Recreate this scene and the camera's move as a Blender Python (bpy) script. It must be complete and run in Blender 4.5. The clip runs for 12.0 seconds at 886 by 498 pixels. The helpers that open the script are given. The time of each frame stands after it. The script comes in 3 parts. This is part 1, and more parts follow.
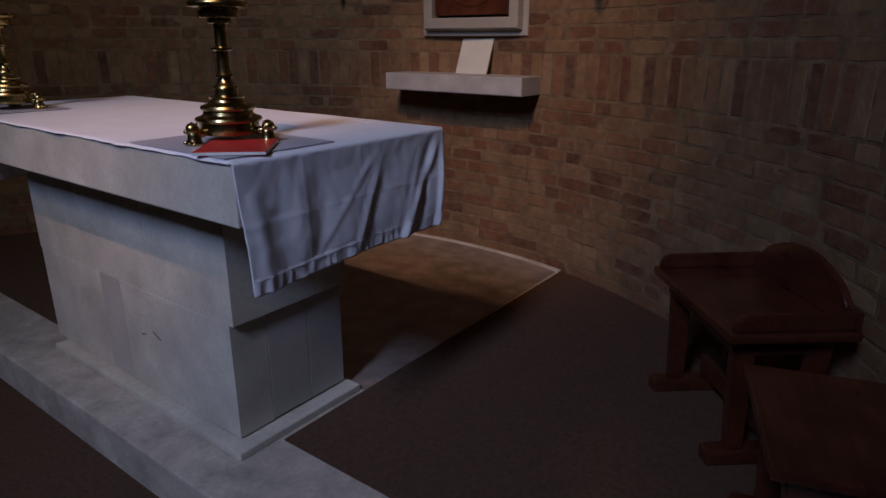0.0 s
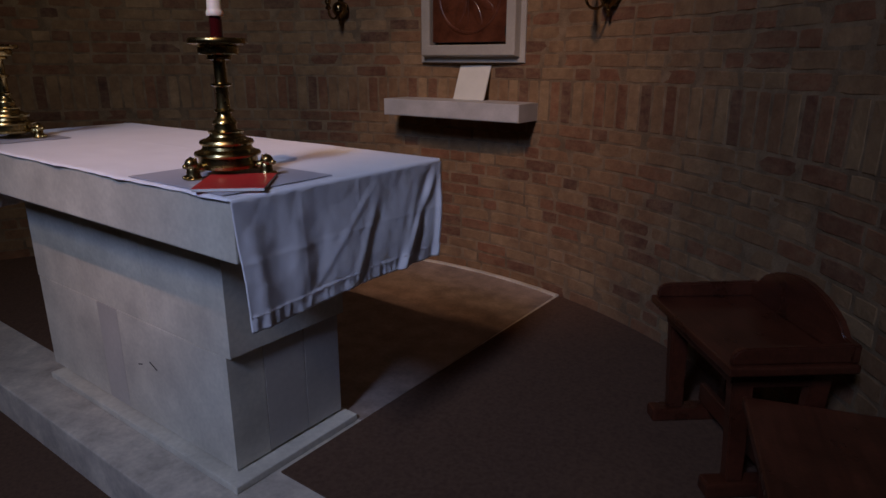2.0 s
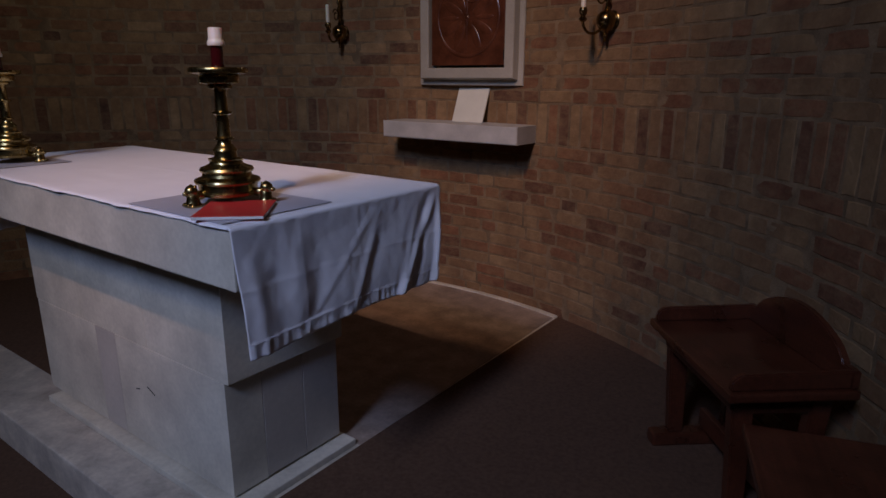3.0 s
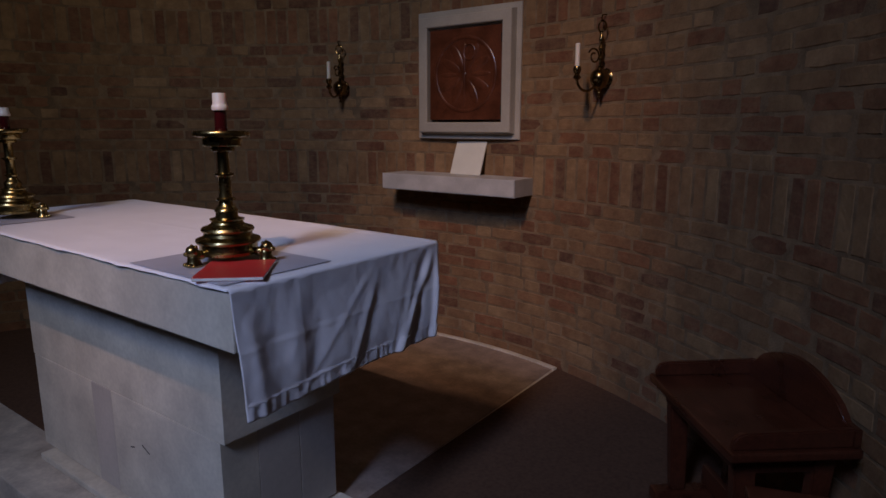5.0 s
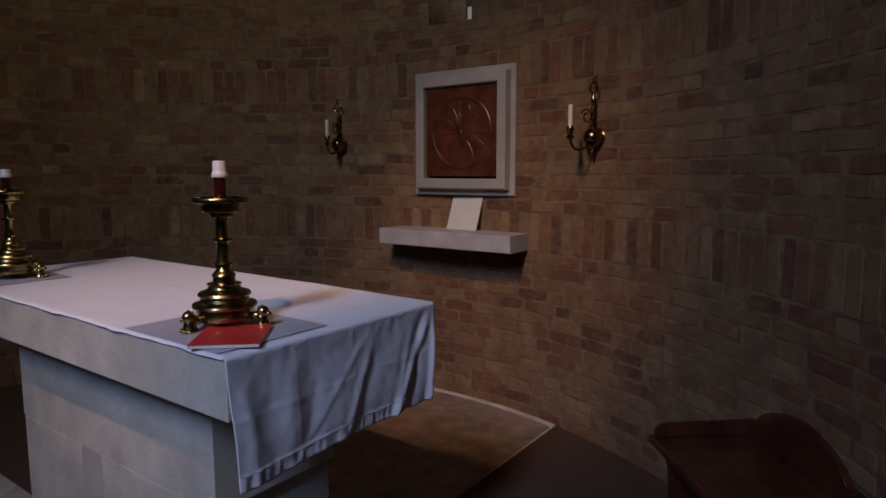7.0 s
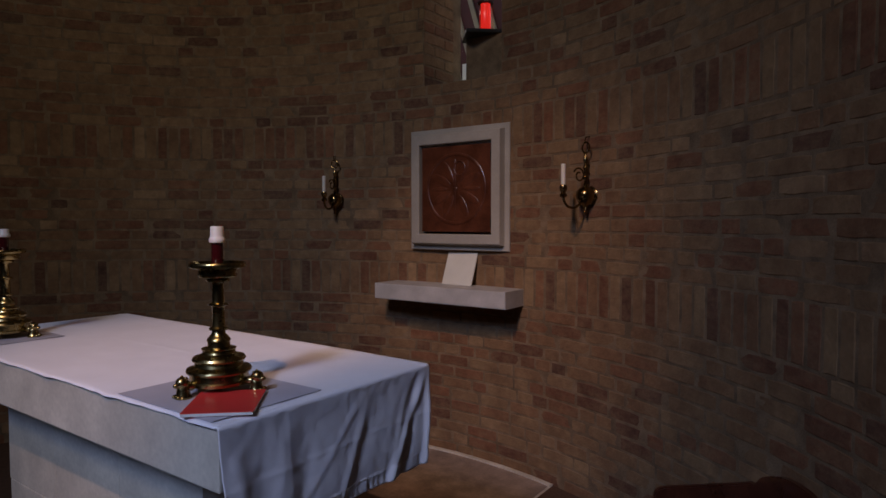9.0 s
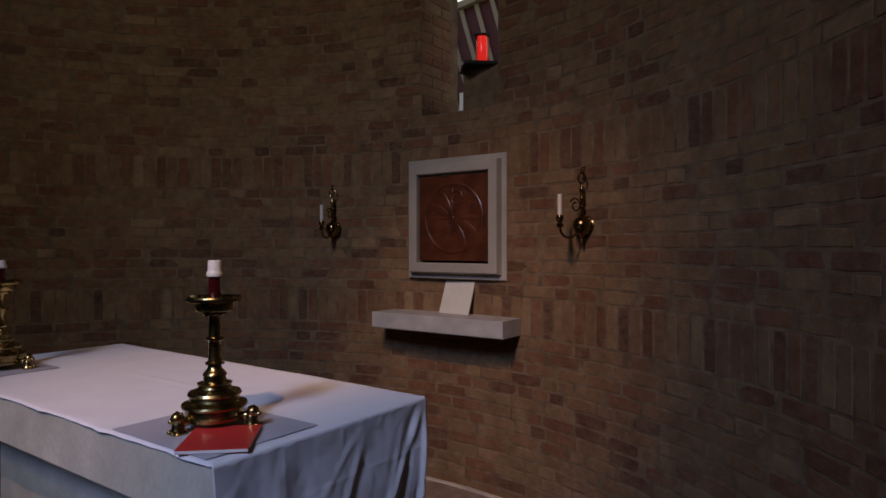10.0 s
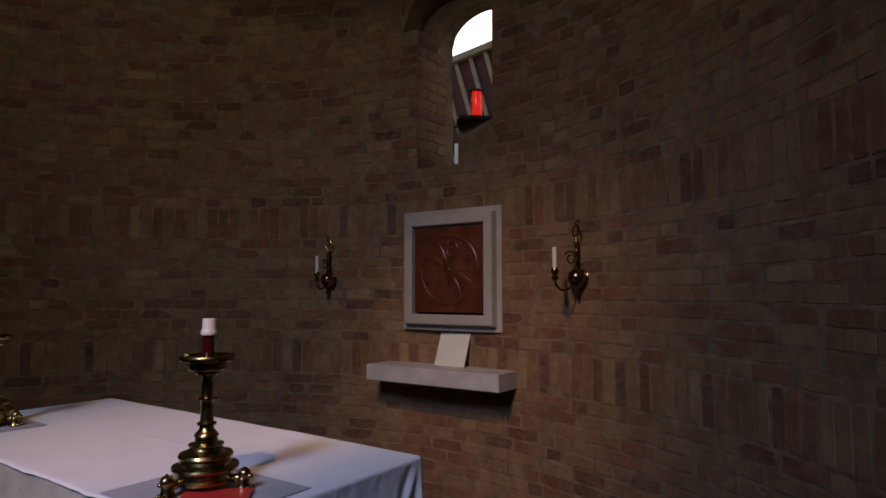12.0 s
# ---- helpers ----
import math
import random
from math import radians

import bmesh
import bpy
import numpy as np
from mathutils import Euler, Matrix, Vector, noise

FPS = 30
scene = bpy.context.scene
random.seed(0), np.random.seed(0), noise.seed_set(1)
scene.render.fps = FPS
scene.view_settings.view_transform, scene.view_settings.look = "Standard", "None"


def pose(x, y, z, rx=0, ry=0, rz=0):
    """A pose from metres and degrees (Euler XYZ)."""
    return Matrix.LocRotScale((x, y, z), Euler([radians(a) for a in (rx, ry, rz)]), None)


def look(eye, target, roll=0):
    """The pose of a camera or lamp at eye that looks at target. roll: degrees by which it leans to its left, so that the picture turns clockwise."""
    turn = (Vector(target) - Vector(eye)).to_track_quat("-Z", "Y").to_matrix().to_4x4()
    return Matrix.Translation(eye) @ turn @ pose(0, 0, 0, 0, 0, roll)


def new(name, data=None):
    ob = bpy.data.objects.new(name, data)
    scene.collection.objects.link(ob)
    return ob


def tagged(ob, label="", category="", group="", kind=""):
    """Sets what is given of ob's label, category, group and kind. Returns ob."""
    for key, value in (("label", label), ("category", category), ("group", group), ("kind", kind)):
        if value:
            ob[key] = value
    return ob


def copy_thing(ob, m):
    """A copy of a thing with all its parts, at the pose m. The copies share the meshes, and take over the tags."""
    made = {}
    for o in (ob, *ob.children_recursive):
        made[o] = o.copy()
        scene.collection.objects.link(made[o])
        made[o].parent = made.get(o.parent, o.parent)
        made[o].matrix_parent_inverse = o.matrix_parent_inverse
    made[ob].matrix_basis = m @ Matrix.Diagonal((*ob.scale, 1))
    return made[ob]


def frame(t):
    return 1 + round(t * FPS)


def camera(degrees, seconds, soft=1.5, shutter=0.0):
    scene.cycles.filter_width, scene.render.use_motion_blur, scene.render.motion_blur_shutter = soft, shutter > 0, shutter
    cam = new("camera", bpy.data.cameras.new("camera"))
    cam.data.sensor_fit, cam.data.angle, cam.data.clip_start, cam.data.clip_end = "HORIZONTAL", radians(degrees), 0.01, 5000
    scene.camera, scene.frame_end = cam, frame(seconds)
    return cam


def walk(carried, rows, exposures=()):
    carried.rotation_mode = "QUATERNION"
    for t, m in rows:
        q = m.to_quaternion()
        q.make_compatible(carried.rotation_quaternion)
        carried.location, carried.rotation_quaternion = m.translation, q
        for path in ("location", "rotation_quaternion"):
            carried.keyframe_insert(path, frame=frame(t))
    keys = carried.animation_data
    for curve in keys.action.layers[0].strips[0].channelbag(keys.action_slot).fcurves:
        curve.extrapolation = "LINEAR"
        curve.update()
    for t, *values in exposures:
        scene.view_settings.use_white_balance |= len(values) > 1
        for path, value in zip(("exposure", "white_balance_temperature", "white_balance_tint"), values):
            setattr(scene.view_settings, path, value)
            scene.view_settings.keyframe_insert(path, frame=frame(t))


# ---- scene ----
cam = camera(70.3, 12.0)
PATH = [
    (0, (1.227, -0.852, 1.262), (0.096, 0.674, 0.636), 0.2),
    (0.5, (1.224, -0.849, 1.271), (0.094, 0.68, 0.653), 0.2),
    (1, (1.223, -0.846, 1.284), (0.092, 0.687, 0.677), 0.2),
    (1.5, (1.223, -0.846, 1.294), (0.09, 0.691, 0.701), 0.2),
    (2, (1.222, -0.844, 1.304), (0.086, 0.699, 0.731), 0.2),
    (2.5, (1.22, -0.845, 1.317), (0.082, 0.705, 0.765), 0.2),
    (3, (1.222, -0.841, 1.331), (0.079, 0.715, 0.809), 0.2),
    (5, (1.227, -0.845, 1.372), (0.068, 0.739, 0.988), 0.1),
    (5.5, (1.229, -0.846, 1.385), (0.068, 0.744, 1.032), 0.0),
    (6, (1.23, -0.847, 1.399), (0.068, 0.749, 1.083), 0.0),
    (6.5, (1.233, -0.846, 1.411), (0.067, 0.756, 1.135), 0.0),
    (7, (1.231, -0.847, 1.42), (0.066, 0.762, 1.184), 0.0),
    (9, (1.24, -0.856, 1.467), (0.079, 0.771, 1.382), -0.0),
    (9.5, (1.238, -0.856, 1.481), (0.081, 0.775, 1.436), 0.0),
    (10, (1.244, -0.86, 1.492), (0.089, 0.773, 1.486), 0.0),
    (10.5, (1.247, -0.866, 1.502), (0.096, 0.769, 1.535), 0.0),
    (11, (1.242, -0.862, 1.51), (0.096, 0.775, 1.581), 0.0),
    (11.5, (1.247, -0.867, 1.516), (0.104, 0.77, 1.624), -0.1),
    (12, (1.246, -0.867, 1.524), (0.107, 0.771, 1.665), -0.0),
]
walk(cam, [(t, look(eye, target, roll)) for t, eye, target, roll in PATH])

# ---- world, sun, lamps, exposure ----
scene.view_settings.exposure = 1.7
world = bpy.data.worlds.new("sky")
scene.world = world
world.use_nodes = True
wn = world.node_tree
sky = wn.nodes.new("ShaderNodeTexSky")
sky.sky_type = "NISHITA"
sky.sun_disc = False
sky.dust_density, sky.ozone_density = 6.0, 0.5
sky.sun_elevation, sky.sun_rotation = radians(50), radians(-45)
wn.links.new(sky.outputs[0], wn.nodes["Background"].inputs[0])
wn.nodes["Background"].inputs[1].default_value = 0.06


def lamp(name, kind, place, target, energy, colour, **extra):
    data = bpy.data.lights.new(name, kind)
    data.energy, data.color = energy, colour
    if kind == "SPOT":
        data.spot_size, data.spot_blend = radians(extra["cone"]), extra["blend"]
        data.shadow_soft_size = extra["soft"]
    elif kind == "AREA":
        data.shape, data.size, data.size_y = "RECTANGLE", extra["w"], extra["h"]
        data.spread = radians(extra.get("spread", 180))
    elif kind == "SUN":
        data.angle = radians(extra["angle"])
    ob = new(name, data)
    ob.matrix_world = look(place, target)
    return ob


lamp("sun_light", "SUN", (-6, 6, 10), (0, 0, 0), 0.5, (1.0, 0.95, 0.88), angle=10)
# warm spotlight high in the nave, to the right of the altar
lamp("spot_altar", "SPOT", (1.6, -3.05, 5.7), (-0.95, 0.47, 1.0), 172, (1.0, 0.58, 0.40), cone=16.5, blend=1.0, soft=0.05)
# warm spotlight on the wall and tabernacle
lamp("spot_tabernacle", "SPOT", (0.9, -3.05, 5.5), (-0.70, 2.33, 0.86), 190, (1.0, 0.54, 0.31), cone=21.5, blend=1.0, soft=0.2)
# daylight standing in the high nave window, in shade
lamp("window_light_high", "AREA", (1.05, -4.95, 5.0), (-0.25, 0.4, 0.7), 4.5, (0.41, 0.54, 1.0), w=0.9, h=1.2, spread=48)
# added fill lamp, no known source, that brightens the curved wall
lamp("fill_light_broad", "AREA", (1.05, -4.95, 6.3), (-1.7, 1.5, 2.2), 5.6, (1.0, 0.90, 0.80), w=0.9, h=0.8, spread=78)

# ---- materials ----


def material(name, base, rough=0.6, metal=0.0, scale=8.0, spread=0.25, fine=120.0, bump=0.15, second=None, stain=0.0, coat=0.0, random_from=None, spec=0.5):
    """A surface with colour varied at two scales and fine relief, in object space."""
    m = bpy.data.materials.new(name)
    m.use_nodes = True
    nt = m.node_tree
    N, L = nt.nodes.new, nt.links.new
    bsdf = nt.nodes["Principled BSDF"]
    geo = N("ShaderNodeNewGeometry")
    big, small = N("ShaderNodeTexNoise"), N("ShaderNodeTexNoise")
    for n, s, d in ((big, scale, 5.0), (small, fine, 3.0)):
        n.inputs["Scale"].default_value = s
        n.inputs["Detail"].default_value = d
        L(geo.outputs["Position"], n.inputs["Vector"])
    ramp = N("ShaderNodeValToRGB")
    dark = tuple(c * (1 - spread) for c in base) + (1,)
    light = tuple(min(c * (1 + spread), 0.95) for c in (second or base)) + (1,)
    ramp.color_ramp.elements[0].position, ramp.color_ramp.elements[1].position = 0.32, 0.68
    ramp.color_ramp.elements[0].color, ramp.color_ramp.elements[1].color = dark, light
    L(big.outputs["Fac"], ramp.inputs["Fac"])
    colour = ramp.outputs["Color"]
    mix = N("ShaderNodeMix")
    mix.data_type, mix.blend_type = "RGBA", "MULTIPLY"
    mix.inputs["Factor"].default_value = 1.0
    grain = N("ShaderNodeMapRange")
    grain.inputs["From Min"].default_value, grain.inputs["From Max"].default_value = 0.3, 0.7
    grain.inputs["To Min"].default_value, grain.inputs["To Max"].default_value = 1 - 0.5 * spread, 1.0 + 0.3 * spread
    L(small.outputs["Fac"], grain.inputs["Value"])
    L(colour, mix.inputs[6])
    L(grain.outputs["Result"], mix.inputs[7])
    colour = mix.outputs[2]
    if stain:
        st = N("ShaderNodeTexNoise")
        st.inputs["Scale"].default_value, st.inputs["Detail"].default_value = scale * 0.35, 8.0
        st.inputs["Roughness"].default_value = 0.7
        L(geo.outputs["Position"], st.inputs["Vector"])
        sm = N("ShaderNodeMapRange")
        sm.inputs["From Min"].default_value, sm.inputs["From Max"].default_value = 0.45, 0.7
        sm.inputs["To Min"].default_value, sm.inputs["To Max"].default_value = 1.0, 1.0 - stain
        L(st.outputs["Fac"], sm.inputs["Value"])
        mx = N("ShaderNodeMix")
        mx.data_type, mx.blend_type = "RGBA", "MULTIPLY"
        mx.inputs["Factor"].default_value = 1.0
        L(colour, mx.inputs[6])
        L(sm.outputs["Result"], mx.inputs[7])
        colour = mx.outputs[2]
    L(colour, bsdf.inputs["Base Color"])
    rr = N("ShaderNodeMapRange")
    rr.inputs["To Min"].default_value, rr.inputs["To Max"].default_value = max(rough - 0.12, 0.03), min(rough + 0.12, 1.0)
    L(big.outputs["Fac"], rr.inputs["Value"])
    L(rr.outputs["Result"], bsdf.inputs["Roughness"])
    bsdf.inputs["Metallic"].default_value = metal
    bsdf.inputs["Specular IOR Level"].default_value = spec
    bsdf.inputs["Coat Weight"].default_value = coat
    bsdf.inputs["Coat Roughness"].default_value = 0.15
    if bump:
        b = N("ShaderNodeBump")
        b.inputs["Strength"].default_value, b.inputs["Distance"].default_value = bump, 0.004
        L(small.outputs["Fac"], b.inputs["Height"])
        L(b.outputs["Normal"], bsdf.inputs["Normal"])
    return m


def brick_material(name, per_object):
    """Old mixed stock brick: a colour for each brick, smeared with mortar, rough and pitted."""
    m = material(name, (0.21, 0.13, 0.076), 0.9, 0, 24, 0.5, 70, 0.8, spec=0.2)
    nt = m.node_tree
    N, L = nt.nodes.new, nt.links.new
    bsdf = nt.nodes["Principled BSDF"]
    old = bsdf.inputs["Base Color"].links[0].from_socket
    if per_object:
        rnd = N("ShaderNodeObjectInfo").outputs["Random"]
    else:
        rnd = N("ShaderNodeNewGeometry").outputs["Random Per Island"]
    ramp = N("ShaderNodeValToRGB")
    ramp.color_ramp.interpolation = "LINEAR"
    stops = ((0.0, (0.070, 0.038, 0.030)), (0.10, (0.125, 0.052, 0.032)), (0.24, (0.190, 0.080, 0.044)), (0.36, (0.200, 0.116, 0.062)),
             (0.6, (0.210, 0.134, 0.073)), (0.93, (0.232, 0.156, 0.086)), (1.0, (0.31, 0.21, 0.12)))
    els = ramp.color_ramp.elements
    els[0].position, els[0].color = stops[0][0], stops[0][1] + (1,)
    els[1].position, els[1].color = stops[-1][0], stops[-1][1] + (1,)
    for p, c in stops[1:-1]:
        els.new(p).color = c + (1,)
    L(rnd, ramp.inputs["Fac"])
    hue = N("ShaderNodeMix")
    hue.data_type, hue.blend_type = "RGBA", "MIX"
    hue.inputs["Factor"].default_value = 0.74
    L(old, hue.inputs[6])
    L(ramp.outputs["Color"], hue.inputs[7])
    # smears of mortar over the faces
    geo = N("ShaderNodeNewGeometry")
    sm = N("ShaderNodeTexNoise")
    sm.inputs["Scale"].default_value, sm.inputs["Detail"].default_value, sm.inputs["Roughness"].default_value = 14, 7, 0.72
    flat = N("ShaderNodeMapping")
    flat.inputs["Scale"].default_value = (1.0, 1.0, 2.4)
    L(geo.outputs["Position"], flat.inputs["Vector"])
    L(flat.outputs["Vector"], sm.inputs["Vector"])
    mr = N("ShaderNodeMapRange")
    mr.inputs["From Min"].default_value, mr.inputs["From Max"].default_value = 0.43, 0.70
    mr.inputs["To Max"].default_value = 0.66
    L(sm.outputs["Fac"], mr.inputs["Value"])
    mx = N("ShaderNodeMix")
    mx.data_type = "RGBA"
    mx.inputs[7].default_value = (0.195, 0.133, 0.077, 1)
    L(mr.outputs["Result"], mx.inputs["Factor"])
    L(hue.outputs[2], mx.inputs[6])
    # soot and bleaching in broad clouds
    cloud = N("ShaderNodeTexNoise")
    cloud.inputs["Scale"].default_value, cloud.inputs["Detail"].default_value, cloud.inputs["Roughness"].default_value = 4.5, 6, 0.65
    L(geo.outputs["Position"], cloud.inputs["Vector"])
    tint = N("ShaderNodeValToRGB")
    tint.color_ramp.elements[0].position, tint.color_ramp.elements[1].position = 0.33, 0.67
    tint.color_ramp.elements[0].color, tint.color_ramp.elements[1].color = (0.74, 0.66, 0.62, 1), (1.16, 1.14, 1.06, 1)
    L(cloud.outputs["Fac"], tint.inputs["Fac"])
    sooty = N("ShaderNodeMix")
    sooty.data_type, sooty.blend_type = "RGBA", "MULTIPLY"
    sooty.inputs["Factor"].default_value = 1.0
    L(mx.outputs[2], sooty.inputs[6])
    L(tint.outputs["Color"], sooty.inputs[7])
    L(sooty.outputs[2], bsdf.inputs["Base Color"])
    return m


def plain(name, base, rough=0.4, **extra):
    m = bpy.data.materials.new(name)
    m.use_nodes = True
    b = m.node_tree.nodes["Principled BSDF"]
    b.inputs["Base Color"].default_value = (*base, 1)
    b.inputs["Roughness"].default_value = rough
    for k, v in extra.items():
        b.inputs[k.replace("_", " ")].default_value = v
    return m


def wood_material(name, base, rough):
    m = material(name, base, rough, 0, 6, 0.3, 90, 0.08, coat=0.35)
    nt = m.node_tree
    N, L = nt.nodes.new, nt.links.new
    bsdf = nt.nodes["Principled BSDF"]
    old = bsdf.inputs["Base Color"].links[0].from_socket
    tc = N("ShaderNodeTexCoord")
    mp = N("ShaderNodeMapping")
    mp.inputs["Scale"].default_value = (3, 40, 40)
    n = N("ShaderNodeTexNoise")
    n.inputs["Scale"].default_value, n.inputs["Detail"].default_value = 1.6, 6
    L(tc.outputs["Object"], mp.inputs["Vector"])
    L(mp.outputs["Vector"], n.inputs["Vector"])
    r = N("ShaderNodeMapRange")
    r.inputs["From Min"].default_value, r.inputs["From Max"].default_value = 0.3, 0.7
    r.inputs["To Min"].default_value, r.inputs["To Max"].default_value = 0.75, 1.15
    L(n.outputs["Fac"], r.inputs["Value"])
    mx = N("ShaderNodeMix")
    mx.data_type, mx.blend_type = "RGBA", "MULTIPLY"
    mx.inputs["Factor"].default_value = 1.0
    L(old, mx.inputs[6])
    L(r.outputs["Result"], mx.inputs[7])
    L(mx.outputs[2], bsdf.inputs["Base Color"])
    return m


BRICK_ONE = brick_material("brick_each", True)
BRICK_ALL = brick_material("brick_rest", False)
MORTAR = material("mortar", (0.180, 0.124, 0.073), 0.95, 0, 12, 0.3, 160, 0.5, spec=0.2)
STONE = material("limestone", (0.58, 0.54, 0.45), 0.55, 0, 5.5, 0.17, 60, 0.10, stain=0.14)
STONE_DARK_AND_SHADED = material("limestone_dark_and_shaded", (0.47, 0.43, 0.38), 0.55, 0, 3.5, 0.10, 60, 0.10, stain=0.14)
STEP = material("travertine_step", (0.57, 0.50, 0.42), 0.5, 0, 11.0, 0.22, 55, 0.14, second=(0.52, 0.46, 0.38), stain=0.36)
FLOOR_STONE_SHADED = material("worn_shaded_floor_stone", (0.31, 0.24, 0.195), 0.6, 0, 9.0, 0.25, 60, 0.15, stain=0.35)
FRAME_STONE = material("frame_stone", (0.35, 0.33, 0.285), 0.7, 0, 5.0, 0.10, 90, 0.15, stain=0.12)
SHELF_STONE = material("shelf_stone", (0.44, 0.43, 0.41), 0.65, 0, 9.0, 0.14, 150, 0.15, stain=0.1)
CARPET = material("carpet", (0.115, 0.068, 0.045), 1.0, 0, 60.0, 0.16, 330, 1.0, spec=0.05)
LINEN = material("linen", (0.80, 0.78, 0.80), 0.85, 0, 6.0, 0.03, 500, 0.12, spec=0.2)
MAT_GREY = material("grey_mat", (0.46, 0.45, 0.50), 0.4, 0, 12, 0.06, 200, 0.05)
BRASS = material("brass", (0.35, 0.275, 0.115), 0.26, 1.0, 25, 0.22, 180, 0.04)
OLD_BRASS = material("old_brass", (0.24, 0.165, 0.07), 0.2, 1.0, 30, 0.3, 180, 0.05)
WOOD = wood_material("dark_oak", (0.070, 0.020, 0.010), 0.30)
DOOR_WOOD = material("door_wood", (0.088, 0.028, 0.013), 0.32, 0.0, 9, 0.4, 90, 0.1, coat=0.22)
WAX = plain("wax", (0.72, 0.66, 0.57), 0.45, Subsurface_Weight=0.15)
RED_GLASS = plain("red_glass", (0.045, 0.005, 0.006), 0.08, Coat_Weight=1.0)
RED_COVER = material("red_cover", (0.60, 0.040, 0.034), 0.38, 0, 20, 0.06, 200, 0.04)
PAPER = material("paper", (0.70, 0.67, 0.62), 0.8, 0, 20, 0.04, 300, 0.05)
CARD = material("pale_card", (0.60, 0.60, 0.53), 0.75, 0, 10, 0.05, 200, 0.05)
BLACK_IRON = material("black_iron", (0.02, 0.02, 0.02), 0.5, 0.5, 20, 0.2, 150, 0.1)
PLASTER = material("plaster", (0.22, 0.17, 0.12), 0.95, 0, 3, 0.15, 60, 0.2)

# ---- mesh helpers ----


def mesh_from(name, bm, mat, smooth=False):
    me = bpy.data.meshes.new(name)
    bm.normal_update()
    bm.to_mesh(me)
    bm.free()
    me.materials.append(mat)
    if smooth:
        me.polygons.foreach_set("use_smooth", [True] * len(me.polygons))
        me.set_sharp_from_angle(angle=radians(38))
    return me


def part(name, bm, mat, parent=None, label="", smooth=False):
    ob = new(name, mesh_from(name, bm, mat, smooth))
    ob.parent = parent
    if label:
        tagged(ob, label)
    return ob


def empty(name, m=None):
    ob = new(name)
    ob.empty_display_size = 0.05
    if m is not None:
        ob.matrix_world = m
    return ob


def structure(ob, label, category):
    return tagged(ob, label, category, kind="structure")


def box(bm, x0, x1, y0, y1, z0, z1, bevel=0.0, seg=2, m=None):
    made = bmesh.ops.create_cube(bm, size=1.0)["verts"]
    t = Matrix.Translation(((x0 + x1) / 2, (y0 + y1) / 2, (z0 + z1) / 2)) @ Matrix.Diagonal((x1 - x0, y1 - y0, z1 - z0, 1))
    bmesh.ops.transform(bm, matrix=(m @ t) if m else t, verts=made)
    if bevel:
        edges = list({e for v in made for e in v.link_edges})
        bmesh.ops.bevel(bm, geom=edges, offset=bevel, segments=seg, affect="EDGES", profile=0.6)
    return bm


def block(*a, **k):
    return box(bmesh.new(), *a, **k)


def lathe(profile, seg=32, bm=None, m=None):
    """Turns (radius, height) pairs round z."""
    bm = bm or bmesh.new()
    rings = []
    for r, z in profile:
        ring = []
        for i in range(seg):
            a = 2 * math.pi * i / seg
            p = Vector((max(r, 1e-4) * math.cos(a), max(r, 1e-4) * math.sin(a), z))
            ring.append(bm.verts.new(m @ p if m else p))
        rings.append(ring)
    for a, b in zip(rings, rings[1:]):
        for i in range(seg):
            j = (i + 1) % seg
            bm.faces.new((a[i], a[j], b[j], b[i]))
    bm.faces.new(list(reversed(rings[0])))
    bm.faces.new(rings[-1])
    return bm


def tube(points, radius, seg=10, bm=None, closed=False):
    bm = bm or bmesh.new()
    pts = [Vector(p) for p in points]
    rings = []
    for i, p in enumerate(pts):
        if closed:
            d = pts[(i + 1) % len(pts)] - pts[i - 1]
        else:
            d = pts[min(i + 1, len(pts) - 1)] - pts[max(i - 1, 0)]
        q = d.to_track_quat("Z", "Y")
        rad = radius(i / (len(pts) - 1)) if callable(radius) else radius
        rings.append([bm.verts.new(p + q @ Vector((rad * math.cos(2 * math.pi * k / seg), rad * math.sin(2 * math.pi * k / seg), 0))) for k in range(seg)])
    pairs = list(zip(rings, rings[1:])) + ([(rings[-1], rings[0])] if closed else [])
    for a, b in pairs:
        for k in range(seg):
            j = (k + 1) % seg
            bm.faces.new((a[k], a[j], b[j], b[k]))
    if not closed:
        bm.faces.new(list(reversed(rings[0])))
        bm.faces.new(rings[-1])
    return bm


def ball(bm, place, r, sx=1, sy=1, sz=1, seg=14):
    made = bmesh.ops.create_uvsphere(bm, u_segments=seg, v_segments=seg // 2 + 2, radius=r)["verts"]
    bmesh.ops.transform(bm, matrix=Matrix.Translation(place) @ Matrix.Diagonal((sx, sy, sz, 1)), verts=made)
    return bm


def outline(bm, loop, z0, z1, m=None):
    """A flat plate with the outline of loop (x, y), between two heights."""
    low = [bm.verts.new((m @ Vector((x, y, z0))) if m else (x, y, z0)) for x, y in loop]
    top = [bm.verts.new((m @ Vector((x, y, z1))) if m else (x, y, z1)) for x, y in loop]
    n = len(loop)
    bm.faces.new(list(reversed(low)))
    bm.faces.new(top)
    for i in range(n):
        j = (i + 1) % n
        bm.faces.new((low[i], low[j], top[j], top[i]))
    return bm


# ---- the apse: plan ----
AX, AY, R = -1.0, -0.375, 2.775          # centre and radius of the curved wall
COURSE, BAND = 0.0703, 0.225             # height of a course, and of a soldier course
TOP = 4.6                                # height of the wall
WX, WHALF, SILL, SPRING = -0.937, 0.29, 2.34, 3.27   # window


def on_wall(a, r=R):
    """A place on the curved wall; a is the angle from the middle, to the right."""
    return AX + r * math.sin(a), AY + r * math.cos(a)


def angle_at(x, r=R):
    return math.asin((x - AX) / r)


